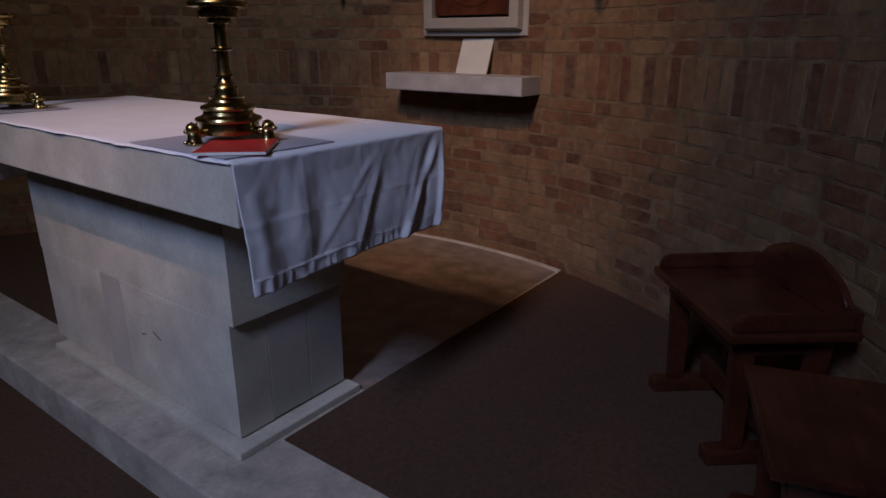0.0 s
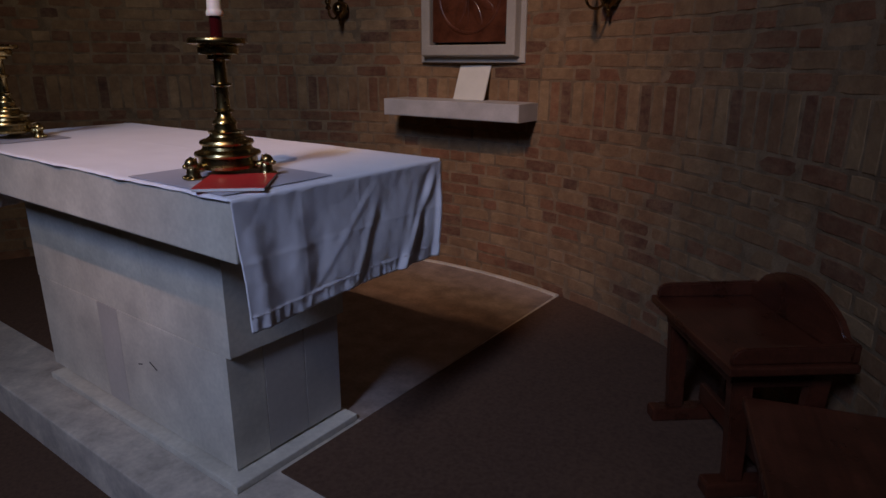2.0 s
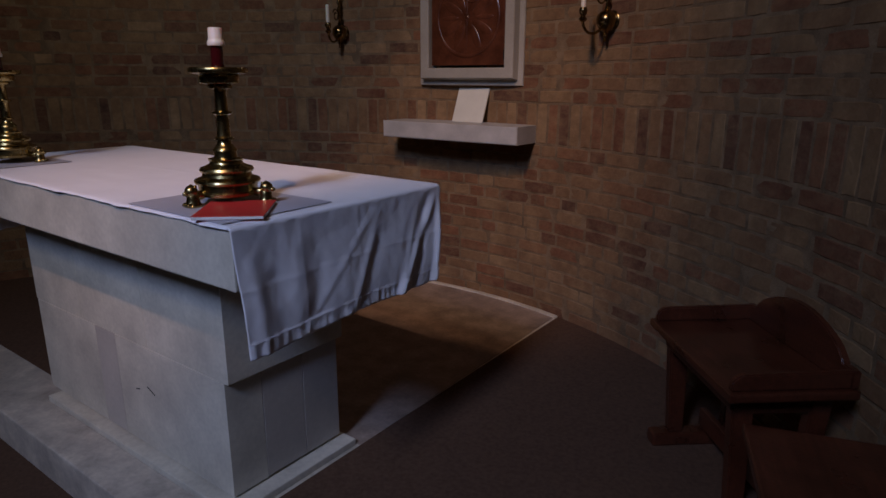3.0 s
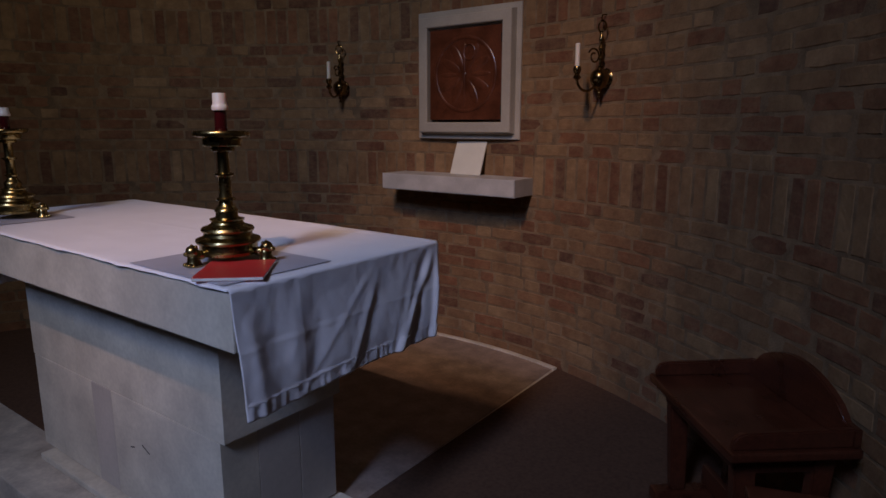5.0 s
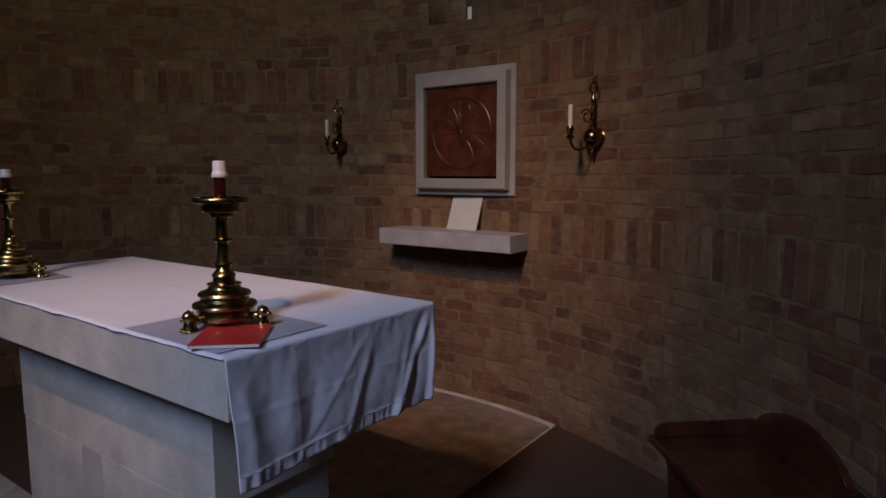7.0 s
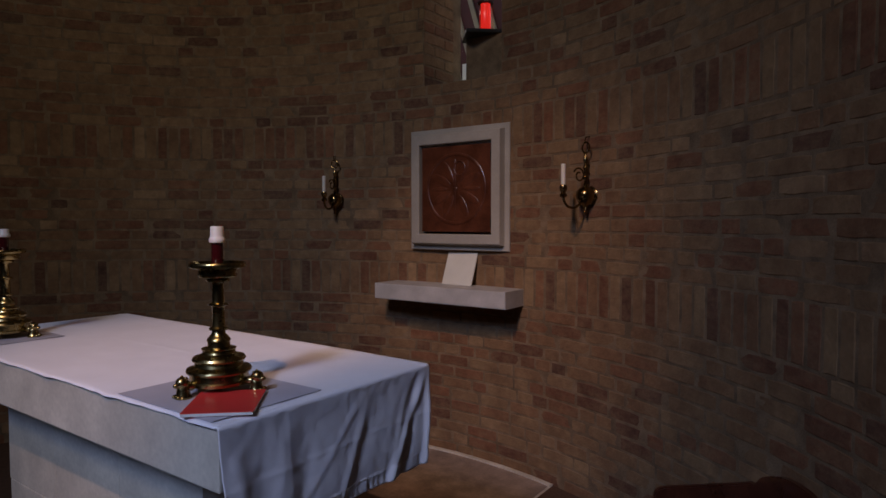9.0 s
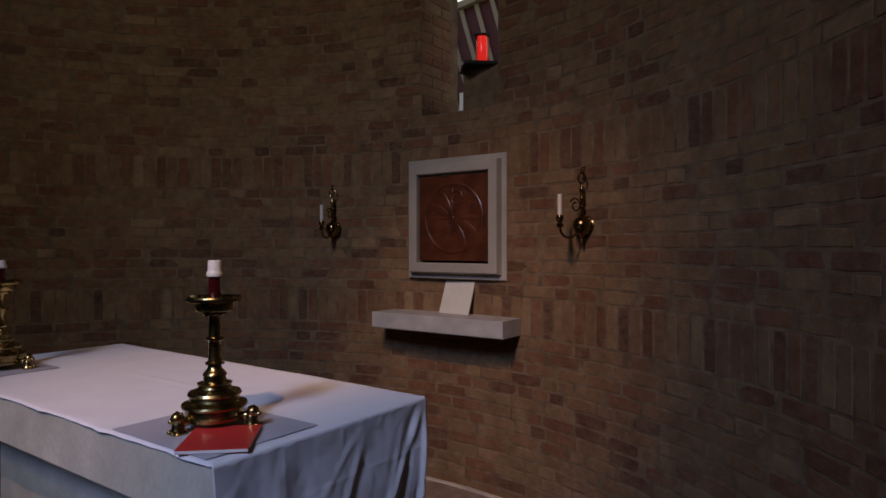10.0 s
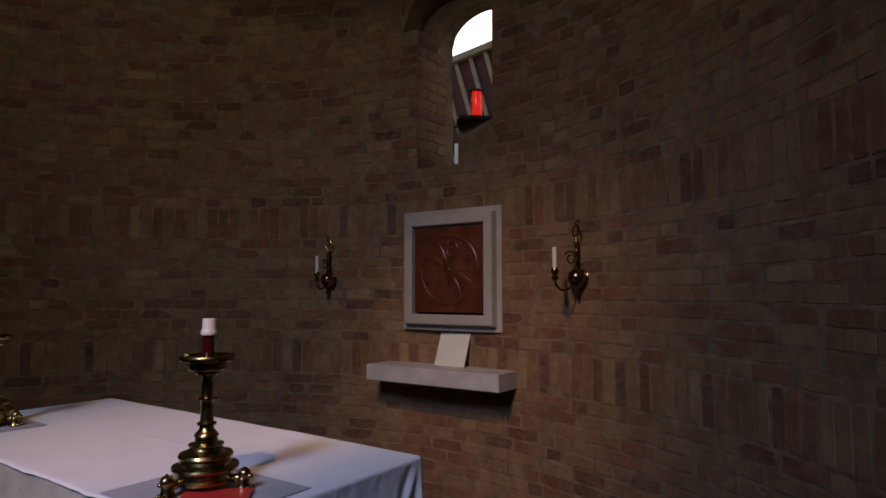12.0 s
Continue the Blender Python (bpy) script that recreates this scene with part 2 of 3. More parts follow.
# ---- floors ----
floor = block(-6, 5, -5.3, -0.042, -0.35, -0.15)
structure(part("floor", floor, CARPET), "dark brown carpet of the nave, below the step", "floor")
step = block(-4.2, 2.2, -0.042, 3.0, -0.35, 0.0, bevel=0.008)
structure(part("step", step, STEP), "pale travertine sanctuary floor with a raised front step", "floor")


# separate slab: altar shade and warm light are put into its colour
a0, a1 = -0.24, 0.26
loop = [(-1.69, 0.66), (-0.262, 0.66)] + [on_wall(a1 + (a0 - a1) * i / 24, R + 0.01) for i in range(25)]
bm = outline(bmesh.new(), loop, -0.02, 0.003)
bmesh.ops.recalc_face_normals(bm, faces=bm.faces)
structure(part("floor_apse", bm, FLOOR_STONE_SHADED), "worn brown-grey stone floor behind the altar, with shade and warm light in its colour", "floor")


def carpet_loop(x_edge, y_edge, side):
    r = R - 0.004
    a0 = angle_at(x_edge, r)
    a1 = side * math.acos(max(min((y_edge - AY) / r, 1), -1))
    loop = [(x_edge, y_edge)]
    loop += [on_wall(a0 + (a1 - a0) * i / 40, r) for i in range(41)]
    return loop


bm = outline(bmesh.new(), list(reversed(carpet_loop(-0.259, 0.272, 1))), -0.01, 0.006)
bmesh.ops.recalc_face_normals(bm, faces=bm.faces)
structure(part("carpet_east", bm, CARPET), "dark brown fitted carpet meeting the curved wall", "carpet")
bm = outline(bmesh.new(), carpet_loop(-1.70, 0.228, -1), -0.01, 0.006)
bmesh.ops.recalc_face_normals(bm, faces=bm.faces)
structure(part("carpet_west", bm, CARPET), "dark brown fitted carpet beside the altar", "carpet")

# pale fillet of stone along the foot of the wall, behind the altar
bm = bmesh.new()
a0, a1 = angle_at(-1.70), angle_at(-0.262)
loop = [on_wall(a0 + (a1 - a0) * i / 30, R - 0.028) for i in range(31)] + [on_wall(a1 + (a0 - a1) * i / 30, R + 0.01) for i in range(31)]
outline(bm, loop, -0.01, 0.012)
bmesh.ops.recalc_face_normals(bm, faces=bm.faces)
structure(part("trim", bm, STONE), "thin pale stone fillet at the foot of the brick wall", "trim")

# ---- the curved wall: core with its window ----
INNER_R, INNER_SPRING = 0.40, 3.285


def arch_height(x, half, spring):
    d = abs(x - WX)
    return spring + 0.78 * math.sqrt(max(half * half - d * d, 0.0)) if d < half else None


def wall_leaf(bm, r0, r1, half, spring):
    """One leaf of the wall between two radii; the opening has jambs WHALF wide and an arch of radius half."""
    rm = (r0 + r1) / 2
    cuts = [(radians(-90 + 3 * i), None) for i in range(61)]
    for x in [WX - half + 2 * half * k / 24 for k in range(25)] + [WX - WHALF, WX + WHALF]:
        cuts.append((angle_at(x, rm), x))
    lo, hi = angle_at(WX - half - 0.01, rm), angle_at(WX + half + 0.01, rm)
    cuts = sorted([c for c in cuts if c[1] is not None or not lo < c[0] < hi], key=lambda c: c[0])
    keep = [cuts[0]]
    for c in cuts[1:]:
        if c[0] - keep[-1][0] > 1e-4:
            keep.append(c)
    for (a, xa), (b, xb) in zip(keep, keep[1:]):
        px, qx = AX + rm * math.sin(a), AX + rm * math.sin(b)
        xm = (px + qx) / 2
        spans = []
        if abs(xm - WX) < half:
            ta, tb = (arch_height(min(max(x, WX - half + 1e-4), WX + half - 1e-4), half, spring) for x in (px, qx))
            low = SILL if abs(xm - WX) < WHALF else spring
            spans += [(0, 0, low, low), (ta, tb, TOP, TOP)]
        else:
            spans.append((0, 0, TOP, TOP))
        for la, lb, ha, hb in spans:
            v = []
            for r in (r0, r1):
                for ang, fixed, lo_z, hi_z in ((a, xa, la, ha), (b, xb, lb, hb)):
                    x, y = on_wall(ang if fixed is None else angle_at(fixed, r), r)
                    v += [bm.verts.new((x, y, lo_z)), bm.verts.new((x, y, hi_z))]
            # v: inner a lo/hi, inner b lo/hi, outer a lo/hi, outer b lo/hi
            for f in ((0, 1, 3, 2), (4, 6, 7, 5), (1, 5, 7, 3), (0, 2, 6, 4), (0, 4, 5, 1), (2, 3, 7, 6)):
                bm.faces.new([v[i] for i in f])


bm = bmesh.new()
wall_leaf(bm, R + 0.0016, R + 0.20, INNER_R, INNER_SPRING)
wall_leaf(bm, R + 0.20, R + 0.42, WHALF, SPRING)
wall = structure(part("wall_apse", bm, MORTAR), "curved apse wall of mixed brown brick with two soldier courses", "wall")

# ---- nave walls and ceilings that close the place behind the camera ----


def plain_wall(name, *a):
    structure(part(name, block(*a), PLASTER), "plain plastered wall closing the nave", "wall")


plain_wall("wall_west", -6.3, -6.0, -5.3, -0.375, -0.15, 7.2)
plain_wall("wall_east", 5.0, 5.3, -5.3, -0.375, -0.15, 7.2)
plain_wall("wall_arch_west", -6.3, AX - R, -0.375, -0.1, -0.15, 7.2)
# unseen east side reaches in past the apse edge to shade the right wall
plain_wall("wall_arch_east_shade", 1.52, 5.3, -0.375, -0.1, -0.15, 7.2)
plain_wall("wall_arch_top", AX - R, 1.52, -0.375, -0.1, TOP, 7.2)
# south wall with a window opening, and an added opening above for the fill lamp
plain_wall("wall_south_left", -6.0, 0.55, -5.3, -5.0, -0.15, 7.2)
plain_wall("wall_south_sill", 0.55, 1.55, -5.3, -5.0, -0.15, 4.35)
plain_wall("wall_south_rail", 0.55, 1.55, -5.3, -5.0, 5.65, 5.85)
plain_wall("wall_south_head", 0.55, 1.55, -5.3, -5.0, 6.75, 7.2)
plain_wall("wall_south_right", 1.55, 5.0, -5.3, -5.0, -0.15, 7.2)
structure(part("ceiling", block(-6.3, 5.3, -5.3, -0.1, 7.2, 7.4), PLASTER), "plain plastered nave ceiling", "ceiling")
structure(part("ceiling_apse", outline(bmesh.new(), [on_wall(radians(-90 + 4 * i), R + 0.45) for i in range(46)][::-1], TOP, TOP + 0.2), PLASTER), "plain plastered apse ceiling", "ceiling")
structure(part("ground", block(-60, 60, -60, 200, -0.6, -0.36), material("grass_ground", (0.06, 0.08, 0.035), 1, 0, 2, 0.3, 60, 0.4)), "grass outside the church", "ground")

# ---- altar ----
altar = tagged(empty("altar", Matrix.Translation((-0.98, 0.4, 0))), "pale limestone altar table on a stepped stone base", "altar")


def at_altar(ob):
    ob.location = (0.98, -0.4, 0)
    return ob


def slab_part(name, bm, mat, label=""):
    return at_altar(part(name, bm, mat, altar, label))


slab_part("table_slab", block(-1.955, 0.0, 0.0, 0.80, 0.842, 0.996, bevel=0.005), STONE, "thick overhanging limestone slab")
upper = ((-1.645, -1.24), (-1.238, -0.78), (-0.778, -0.321))
for x0, x1 in upper:
    slab_part("upper_panel", block(x0, x1, 0.167, 0.645, 0.433, 0.845, bevel=0.002), STONE)
for x0, x1, mat in ((-1.632, -1.147, STONE), (-1.145, -1.000, STONE_DARK_AND_SHADED), (-0.998, -0.341, STONE)):
    slab_part("front_panel", block(x0, x1, 0.1655, 0.30, 0.034, 0.432, bevel=0.001), mat)
# end panels and core: shade put into the colour with the darker stone
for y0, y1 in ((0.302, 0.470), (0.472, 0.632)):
    slab_part("end_panel", block(-0.9, -0.341, y0, y1, 0.036, 0.436, bevel=0.002), STONE_DARK_AND_SHADED)
slab_part("back_panel", block(-1.632, -0.902, 0.302, 0.632, 0.036, 0.436, bevel=0.002), STONE)
slab_part("core", block(-1.60, -0.365, 0.19, 0.60, 0.0, 0.44), STONE_DARK_AND_SHADED)
slab_part("plinth", block(-1.56, -0.279, 0.115, 0.655, 0.0, 0.027, bevel=0.005), STONE, "low stone plinth")

# two small dark chips in the face of the base
for x, z, ln, tip in ((-0.875, 0.252, 0.028, -14), (-0.785, 0.270, 0.050, 24)):
    bm = block(-ln / 2, ln / 2, -0.0006, 0.0006, -0.0022, 0.0022, m=Matrix.Translation((x, 0.1652, z)) @ Matrix.Rotation(radians(tip), 4, "Y"))
    slab_part("chip", bm, BLACK_IRON, "dark chip in the stone")

# ---- altar cloth ----


def smooth01(v):
    v = min(max(v, 0.0), 1.0)
    return v * v * (3 - 2 * v)


def ridge(d, w):
    return math.exp(-(d / w) ** 2)


def drop_offset(y, v):
    """How far the hanging end stands out from the slab, at y along it and v (0 top to 1 hem)."""
    o = 0.006 + 0.016 * smooth01(v * 1.2)
    g = smooth01(v / 0.5)
    for c, lean, w, h in ((0.035, 0.03, 0.022, 0.007), (0.10, 0.05, 0.040, -0.007), (0.185, -0.01, 0.05, 0.006), (0.27, -0.05, 0.04, -0.006), (0.39, -0.05, 0.06, 0.003),
                          (0.52, -0.16, 0.018, 0.006), (0.56, -0.17, 0.035, -0.005), (0.64, -0.10, 0.03, 0.003), (0.69, -0.12, 0.014, 0.004)):
        o += 0.8 * h * g * ridge(y - c - lean * v, w)
    # long slanting creases that run down from the far upper corner
    o += 0.014 * ridge(y - (0.775 - 0.20 * v), 0.020) * smooth01(v * 3) * (1 - 0.4 * v)
    o += 0.012 * ridge(y - (0.795 - 0.05 * v), 0.014) * smooth01(v * 2.5)
    o -= 0.010 * ridge(y - (0.735 - 0.10 * v), 0.022) * smooth01(v * 3)
    o += 0.0025 * ridge(y - (0.50 - 0.32 * v), 0.016) * smooth01(v * 4) * (1 - 0.5 * v)
    # creases from folding in store
    o += 0.0011 * ridge(v - 0.46, 0.016) + 0.0008 * ridge(y - 0.41, 0.006) + 0.0008 * ridge(y - 0.20, 0.006)
    o += 0.004 * v * noise.noise(Vector((y * 9, v * 3, 1.7))) + 0.0015 * noise.noise(Vector((y * 30, v * 8, 4.1))) + 0.0004 * noise.noise(Vector((y * 80, v * 24, 2.1)))
    if v > 0.86:
        o += 0.0045 * noise.noise(Vector((y * 58, 0.5, 9.0))) + 0.001
    return o


def hem_drop(s):
    """Length of the hanging end, from its front edge (0) to its far edge (1)."""
    return 0.318 - 0.008 * s + 0.003 * math.sin(s * 9) + 0.014 * (1 - s) ** 3


def hanging(side):
    """A hanging end of the cloth; side 1 is the near end of the altar."""
    bm = bmesh.new()
    ny, nv = 150, 64
    rows = []
    for j in range(nv + 1):
        v = j / nv
        row = []
        for i in range(ny + 1):
            s = i / ny
            y = -0.006 + 0.806 * s
            y += -0.05 * v * s ** 3 + 0.018 * v * (1 - s) ** 4
            drop = hem_drop(s)
            if j < 7:
                turn_a = math.pi / 2 * j / 7
                x = -0.006 + 0.011 * math.sin(turn_a)
                z = 1.0 - 0.011 * (1 - math.cos(turn_a))
            else:
                v = (j - 7) / (nv - 7)
                o = drop_offset(y if side > 0 else 0.8 - y, v)
                x = o - 0.001
                z = 0.989 - (drop - 0.011) * v
            row.append(bm.verts.new((x if side > 0 else -1.955 - x, y, z)))
        rows.append(row)
    for a, b in zip(rows, rows[1:]):
        for i in range(ny):
            bm.faces.new((a[i], b[i], b[i + 1], a[i + 1]) if side > 0 else (a[i], a[i + 1], b[i + 1], b[i]))
    return bm


cloth = tagged(empty("altar_cloth", Matrix.Translation((-0.98, 0.4, 1.0))), "white linen altar cloth with creased hanging ends, on the altar", "altar cloth")


def on_cloth(ob, thick):
    ob.location = (0.98, -0.4, -1.0)
    mod = ob.modifiers.new("thickness", "SOLIDIFY")
    mod.thickness, mod.offset = thick, -1
    return ob


bm = bmesh.new()
nx, ny = 220, 70
rows = []
for j in range(ny + 1):
    row = []
    for i in range(nx + 1):
        s, q = i / nx, j / ny
        x = -1.949 + 1.943 * s
        front = -0.006 + 0.004 * noise.noise(Vector((x * 5, 0, 0))) - 0.006 * ridge(x + 0.50, 0.03) - 0.004 * ridge(x + 0.86, 0.03) + 0.0015 * math.sin(x * 23)
        y = front + (0.803 + 0.014 * (1 - s ** 6) - front) * q
        z = 1.0 + 0.0012 * noise.noise(Vector((x * 7, y * 9, 2))) + 0.0030 * ridge(y - 0.46 - 0.02 * x, 0.007) * ridge(x + 0.85, 0.4) + 0.0022 * ridge(y - 0.78, 0.006) + 0.0006 * noise.noise(Vector((x * 3, y * 20, 5)))
        z += 0.0020 * ridge(x + 0.64 + 0.1 * y, 0.01) * ridge(y - 0.55, 0.3)
        if q == 0:
            z -= 0.004 + 0.003 * noise.noise(Vector((x * 14, 3, 0)))
        row.append(bm.verts.new((x, y, z)))
    rows.append(row)
for a, b in zip(rows, rows[1:]):
    for i in range(nx):
        bm.faces.new((a[i], a[i + 1], b[i + 1], b[i]))
on_cloth(part("cloth_top", bm, LINEN, cloth, smooth=True), 0.003)
on_cloth(part("cloth_end", hanging(1), LINEN, cloth, "hanging end with creases and a deep hem", smooth=True), 0.0025)
on_cloth(part("cloth_end", hanging(-1), LINEN, cloth, smooth=True), 0.0025)


def hem_line(side):
    pts = []
    for i in range(121):
        s = i / 120
        v = 0.868
        y = -0.006 + 0.806 * s + (-0.05 * v * s ** 3 + 0.018 * v * (1 - s) ** 4)
        o = drop_offset(y if side > 0 else 0.8 - y, v)
        pts.append(((o + 0.0008) if side > 0 else -1.955 - o - 0.0008, y, 0.989 - (hem_drop(s) - 0.011) * v))
    return tube(pts, 0.0006, 6)


for side in (1, -1):
    ob = part("hem_stitch", hem_line(side), LINEN, cloth, smooth=True)
    ob.location = (0.98, -0.4, -1.0)


# ---- things on the altar ----
def mat_plate(x0, x1, y0, y1):
    ob = part("table_mat", block(x0, x1, y0, y1, 0, 0.0016, bevel=0.0006, m=Matrix.Translation((0, 0, 1.0026))), MAT_GREY)
    return tagged(ob, "thin grey mat under a candlestick on the altar cloth", "mat", group="altar mats")


mat_plate(-0.455, -0.035, 0.004, 0.352)
mat_plate(-1.90, -1.50, 0.0, 0.325)


def candlestick(m, candle_tall, tube_tall):
    c = tagged(empty("candlestick", m), "polished brass candlestick on animal feet, with a short white candle", "candlestick", group="altar candlesticks")
    part("base", lathe([(0.074, 0.020), (0.080, 0.022), (0.082, 0.030), (0.078, 0.034), (0.077, 0.050), (0.085, 0.053), (0.087, 0.058), (0.085, 0.063), (0.073, 0.067), (0.066, 0.071), (0.063, 0.080),
                        (0.069, 0.083), (0.071, 0.088), (0.068, 0.094), (0.053, 0.099), (0.044, 0.104), (0.042, 0.109), (0.045, 0.112), (0.046, 0.117), (0.032, 0.121)], 48), BRASS, c, smooth=True)
    part("stem", lathe([(0.031, 0.119), (0.030, 0.124), (0.0295, 0.136), (0.032, 0.138), (0.031, 0.142), (0.026, 0.148), (0.019, 0.156), (0.0175, 0.165), (0.025, 0.167), (0.0255, 0.172), (0.018, 0.176), (0.0170, 0.185),
                        (0.0165, 0.228), (0.018, 0.232), (0.0265, 0.235), (0.027, 0.240), (0.017, 0.243), (0.0160, 0.250), (0.0155, 0.292), (0.018, 0.298), (0.019, 0.304)], 32), BRASS, c, smooth=True)
    part("drip_pan", lathe([(0.02, 0.298), (0.030, 0.300), (0.032, 0.306), (0.030, 0.311), (0.049, 0.313), (0.0515, 0.317), (0.0515, 0.331), (0.049, 0.334), (0.060, 0.336), (0.073, 0.339), (0.0755, 0.344), (0.0745, 0.350), (0.072, 0.353),
                            (0.067, 0.348), (0.02, 0.345)], 48), BRASS, c, smooth=True)
    part("candle_socket", lathe([(0.0155, 0.345), (0.0165, 0.348), (0.0160, 0.336 + tube_tall), (0.0155, 0.350 + tube_tall)], 24), RED_GLASS, c, "dark red glass tube", smooth=True)
    foot_z = 0.346 + tube_tall
    part("candle", lathe([(0.0165, foot_z), (0.0212, foot_z + 0.001), (0.0218, foot_z + 0.004), (0.0216, foot_z + 0.011), (0.0196, foot_z + 0.014), (0.0184, foot_z + 0.018), (0.0178, foot_z + candle_tall), (0.0168, foot_z + 0.003 + candle_tall),
                          (0.012, foot_z + 0.001 + candle_tall), (0.004, foot_z - 0.002 + candle_tall)], 28), WAX, c, "short white wax candle", smooth=True)
    part("wick", lathe([(0.0012, foot_z - 0.004 + candle_tall), (0.0010, foot_z + 0.007 + candle_tall)], 6), BLACK_IRON, c)
    for k in range(3):
        a = radians(-90 + 60 + 120 * k)
        out = Matrix.Rotation(a, 4, "Z")
        bm = bmesh.new()
        lathe([(0.0215, 0.0), (0.0225, 0.004), (0.0185, 0.010), (0.0165, 0.022), (0.0155, 0.032), (0.008, 0.040)], 18, bm, Matrix.Translation((0.107, 0, 0)))
        ball(bm, (0.110, 0, 0.040), 0.0175, 1.0, 0.95, 1.0)
        ball(bm, (0.125, 0, 0.036), 0.0085, 1.2, 0.9, 0.8)
        for s in (-1, 1):
            ball(bm, (0.104, 0.011 * s, 0.053), 0.005, 0.9, 0.8, 1)
            ball(bm, (0.122, 0.010 * s, 0.006), 0.0075, 1.5, 0.85, 0.8)
        ball(bm, (0.088, 0, 0.028), 0.014, 1.5, 0.8, 0.9)
        bmesh.ops.transform(bm, matrix=out, verts=bm.verts)
        part("foot", bm, BRASS, c, "cast animal foot", smooth=True)
    return c


candlestick(Matrix.Translation((-0.262, 0.186, 1.005)) @ Matrix.Rotation(radians(58), 4, "Z"), 0.042, 0.060)
candlestick(Matrix.Translation((-1.662, 0.176, 1.005)) @ Matrix.Rotation(radians(66), 4, "Z"), 0.030, 0.056)

# red booklet, partly under the raised base of the candlestick
bk = tagged(empty("booklet", Matrix.Translation((-0.120, -0.022, 1.0050)) @ Matrix.Rotation(radians(42.5), 4, "Z")), "red covered booklet lying under the candlestick on the altar", "booklet")
part("page_block", block(0.0, 0.168, 0.0, 0.202, 0.0008, 0.0076, bevel=0.0006), PAPER, bk, "white page edges")
part("cover", block(-0.001, 0.169, 0.001, 0.203, 0.0078, 0.0092, bevel=0.0005), RED_COVER, bk, "red front cover")
part("back_cover", block(0.001, 0.167, 0.002, 0.201, 0.0, 0.0007), RED_COVER, bk)

# ---- shelf and card ----
bm = bmesh.new()
loop = [(-1.433, 2.14), (-0.48, 2.14)] + [(-0.48 - 0.953 * i / 12, AY + math.sqrt((R + 0.01) ** 2 - (-0.48 - 0.953 * i / 12 - AX) ** 2)) for i in range(13)]
outline(bm, loop, 0.985, 1.082)
bmesh.ops.bevel(bm, geom=[e for e in bm.edges if e.calc_length() > 0.05 and all(v.co.y < 2.3 for v in e.verts)], offset=0.004, segments=2, affect="EDGES")
tagged(part("wall_shelf", bm, SHELF_STONE), "thick pale stone shelf built into the brick wall", "shelf")

lean = Matrix.Translation((-0.930, 2.321, 1.083)) @ Matrix.Rotation(radians(-3), 4, "Z") @ Matrix.Rotation(radians(-20), 4, "X")
card = tagged(empty("prayer_card", lean), "pale blank card stand leaning back on the stone shelf", "card")
part("board", block(-0.112, 0.112, 0, 0.010, 0, 0.212, bevel=0.002), CARD, card)
part("strut", block(-0.03, 0.03, 0.011, 0.016, 0.0, 0.15), WOOD, card, "dark backing strut")

# ---- tabernacle ----
tab = tagged(empty("tabernacle", Matrix.Translation((-0.941, 2.405, 1.294))), "wall tabernacle with a carved reddish door in a pale stone frame", "tabernacle")
W2, HT, A_IN = 0.365, 0.754, 0.100


def frame_ring(bm, levels):
    """A mitred frame from (inset, y) pairs, outermost first."""
    rings = []
    for inset, y in levels:
        rings.append([bm.verts.new(p) for p in ((-W2 + inset, y, inset), (W2 - inset, y, inset), (W2 - inset, y, HT - inset), (-W2 + inset, y, HT - inset))])
    for a, b in zip(rings, rings[1:]):
        for i in range(4):
            j = (i + 1) % 4
            bm.faces.new((a[i], a[j], b[j], b[i]))
    return rings


bm = bmesh.new()
frame_ring(bm, [(0.0, 0.02), (0.0, -0.046), (0.004, -0.050), (0.030, -0.050), (0.032, -0.053), (0.040, -0.094), (0.044, -0.098), (A_IN - 0.006, -0.098), (A_IN - 0.001, -0.094), (A_IN, -0.088), (A_IN, 0.02)])
part("frame", bm, FRAME_STONE, tab, "moulded pale stone frame")
bm = block(-W2 + A_IN - 0.002, W2 - A_IN + 0.002, -0.010, 0.02, A_IN - 0.002, HT - A_IN + 0.002)
part("backing", bm, BLACK_IRON, tab)
dw, dh = W2 - A_IN - 0.010, HT / 2 - A_IN - 0.014
lip = block(-W2 + A_IN, W2 - A_IN, -0.064, -0.010, HT - A_IN - 0.012, HT - A_IN, bevel=0.002)
part("inner_lip", lip, FRAME_STONE, tab, "thin stone lip above the door")
door = part("door", block(-dw, dw, -0.076, -0.011, HT / 2 - dh, HT / 2 + dh, bevel=0.004), DOOR_WOOD, tab, "reddish brown carved door")
mid = Matrix.Translation((0, -0.076, HT / 2)) @ Matrix.Rotation(radians(90), 4, "X")
bm = lathe([(0.222, -0.004), (0.222, 0.002), (0.216, 0.005), (0.206, 0.005), (0.200, 0.002), (0.200, -0.004)], 64, m=mid)
part("rim", bm, DOOR_WOOD, door, "raised round rim", smooth=True)
def petal(angle, reach, long, wide, high):
    """A low carved lobe on the door, from the middle outwards."""
    bm = bmesh.new()
    made = bmesh.ops.create_uvsphere(bm, u_segments=16, v_segments=10, radius=1)["verts"]
    bmesh.ops.transform(bm, matrix=mid @ Matrix.Rotation(radians(angle), 4, "Z") @ Matrix.Translation((reach, 0, 0)) @ Matrix.Diagonal((long, wide, high, 1)), verts=made)
    return bm


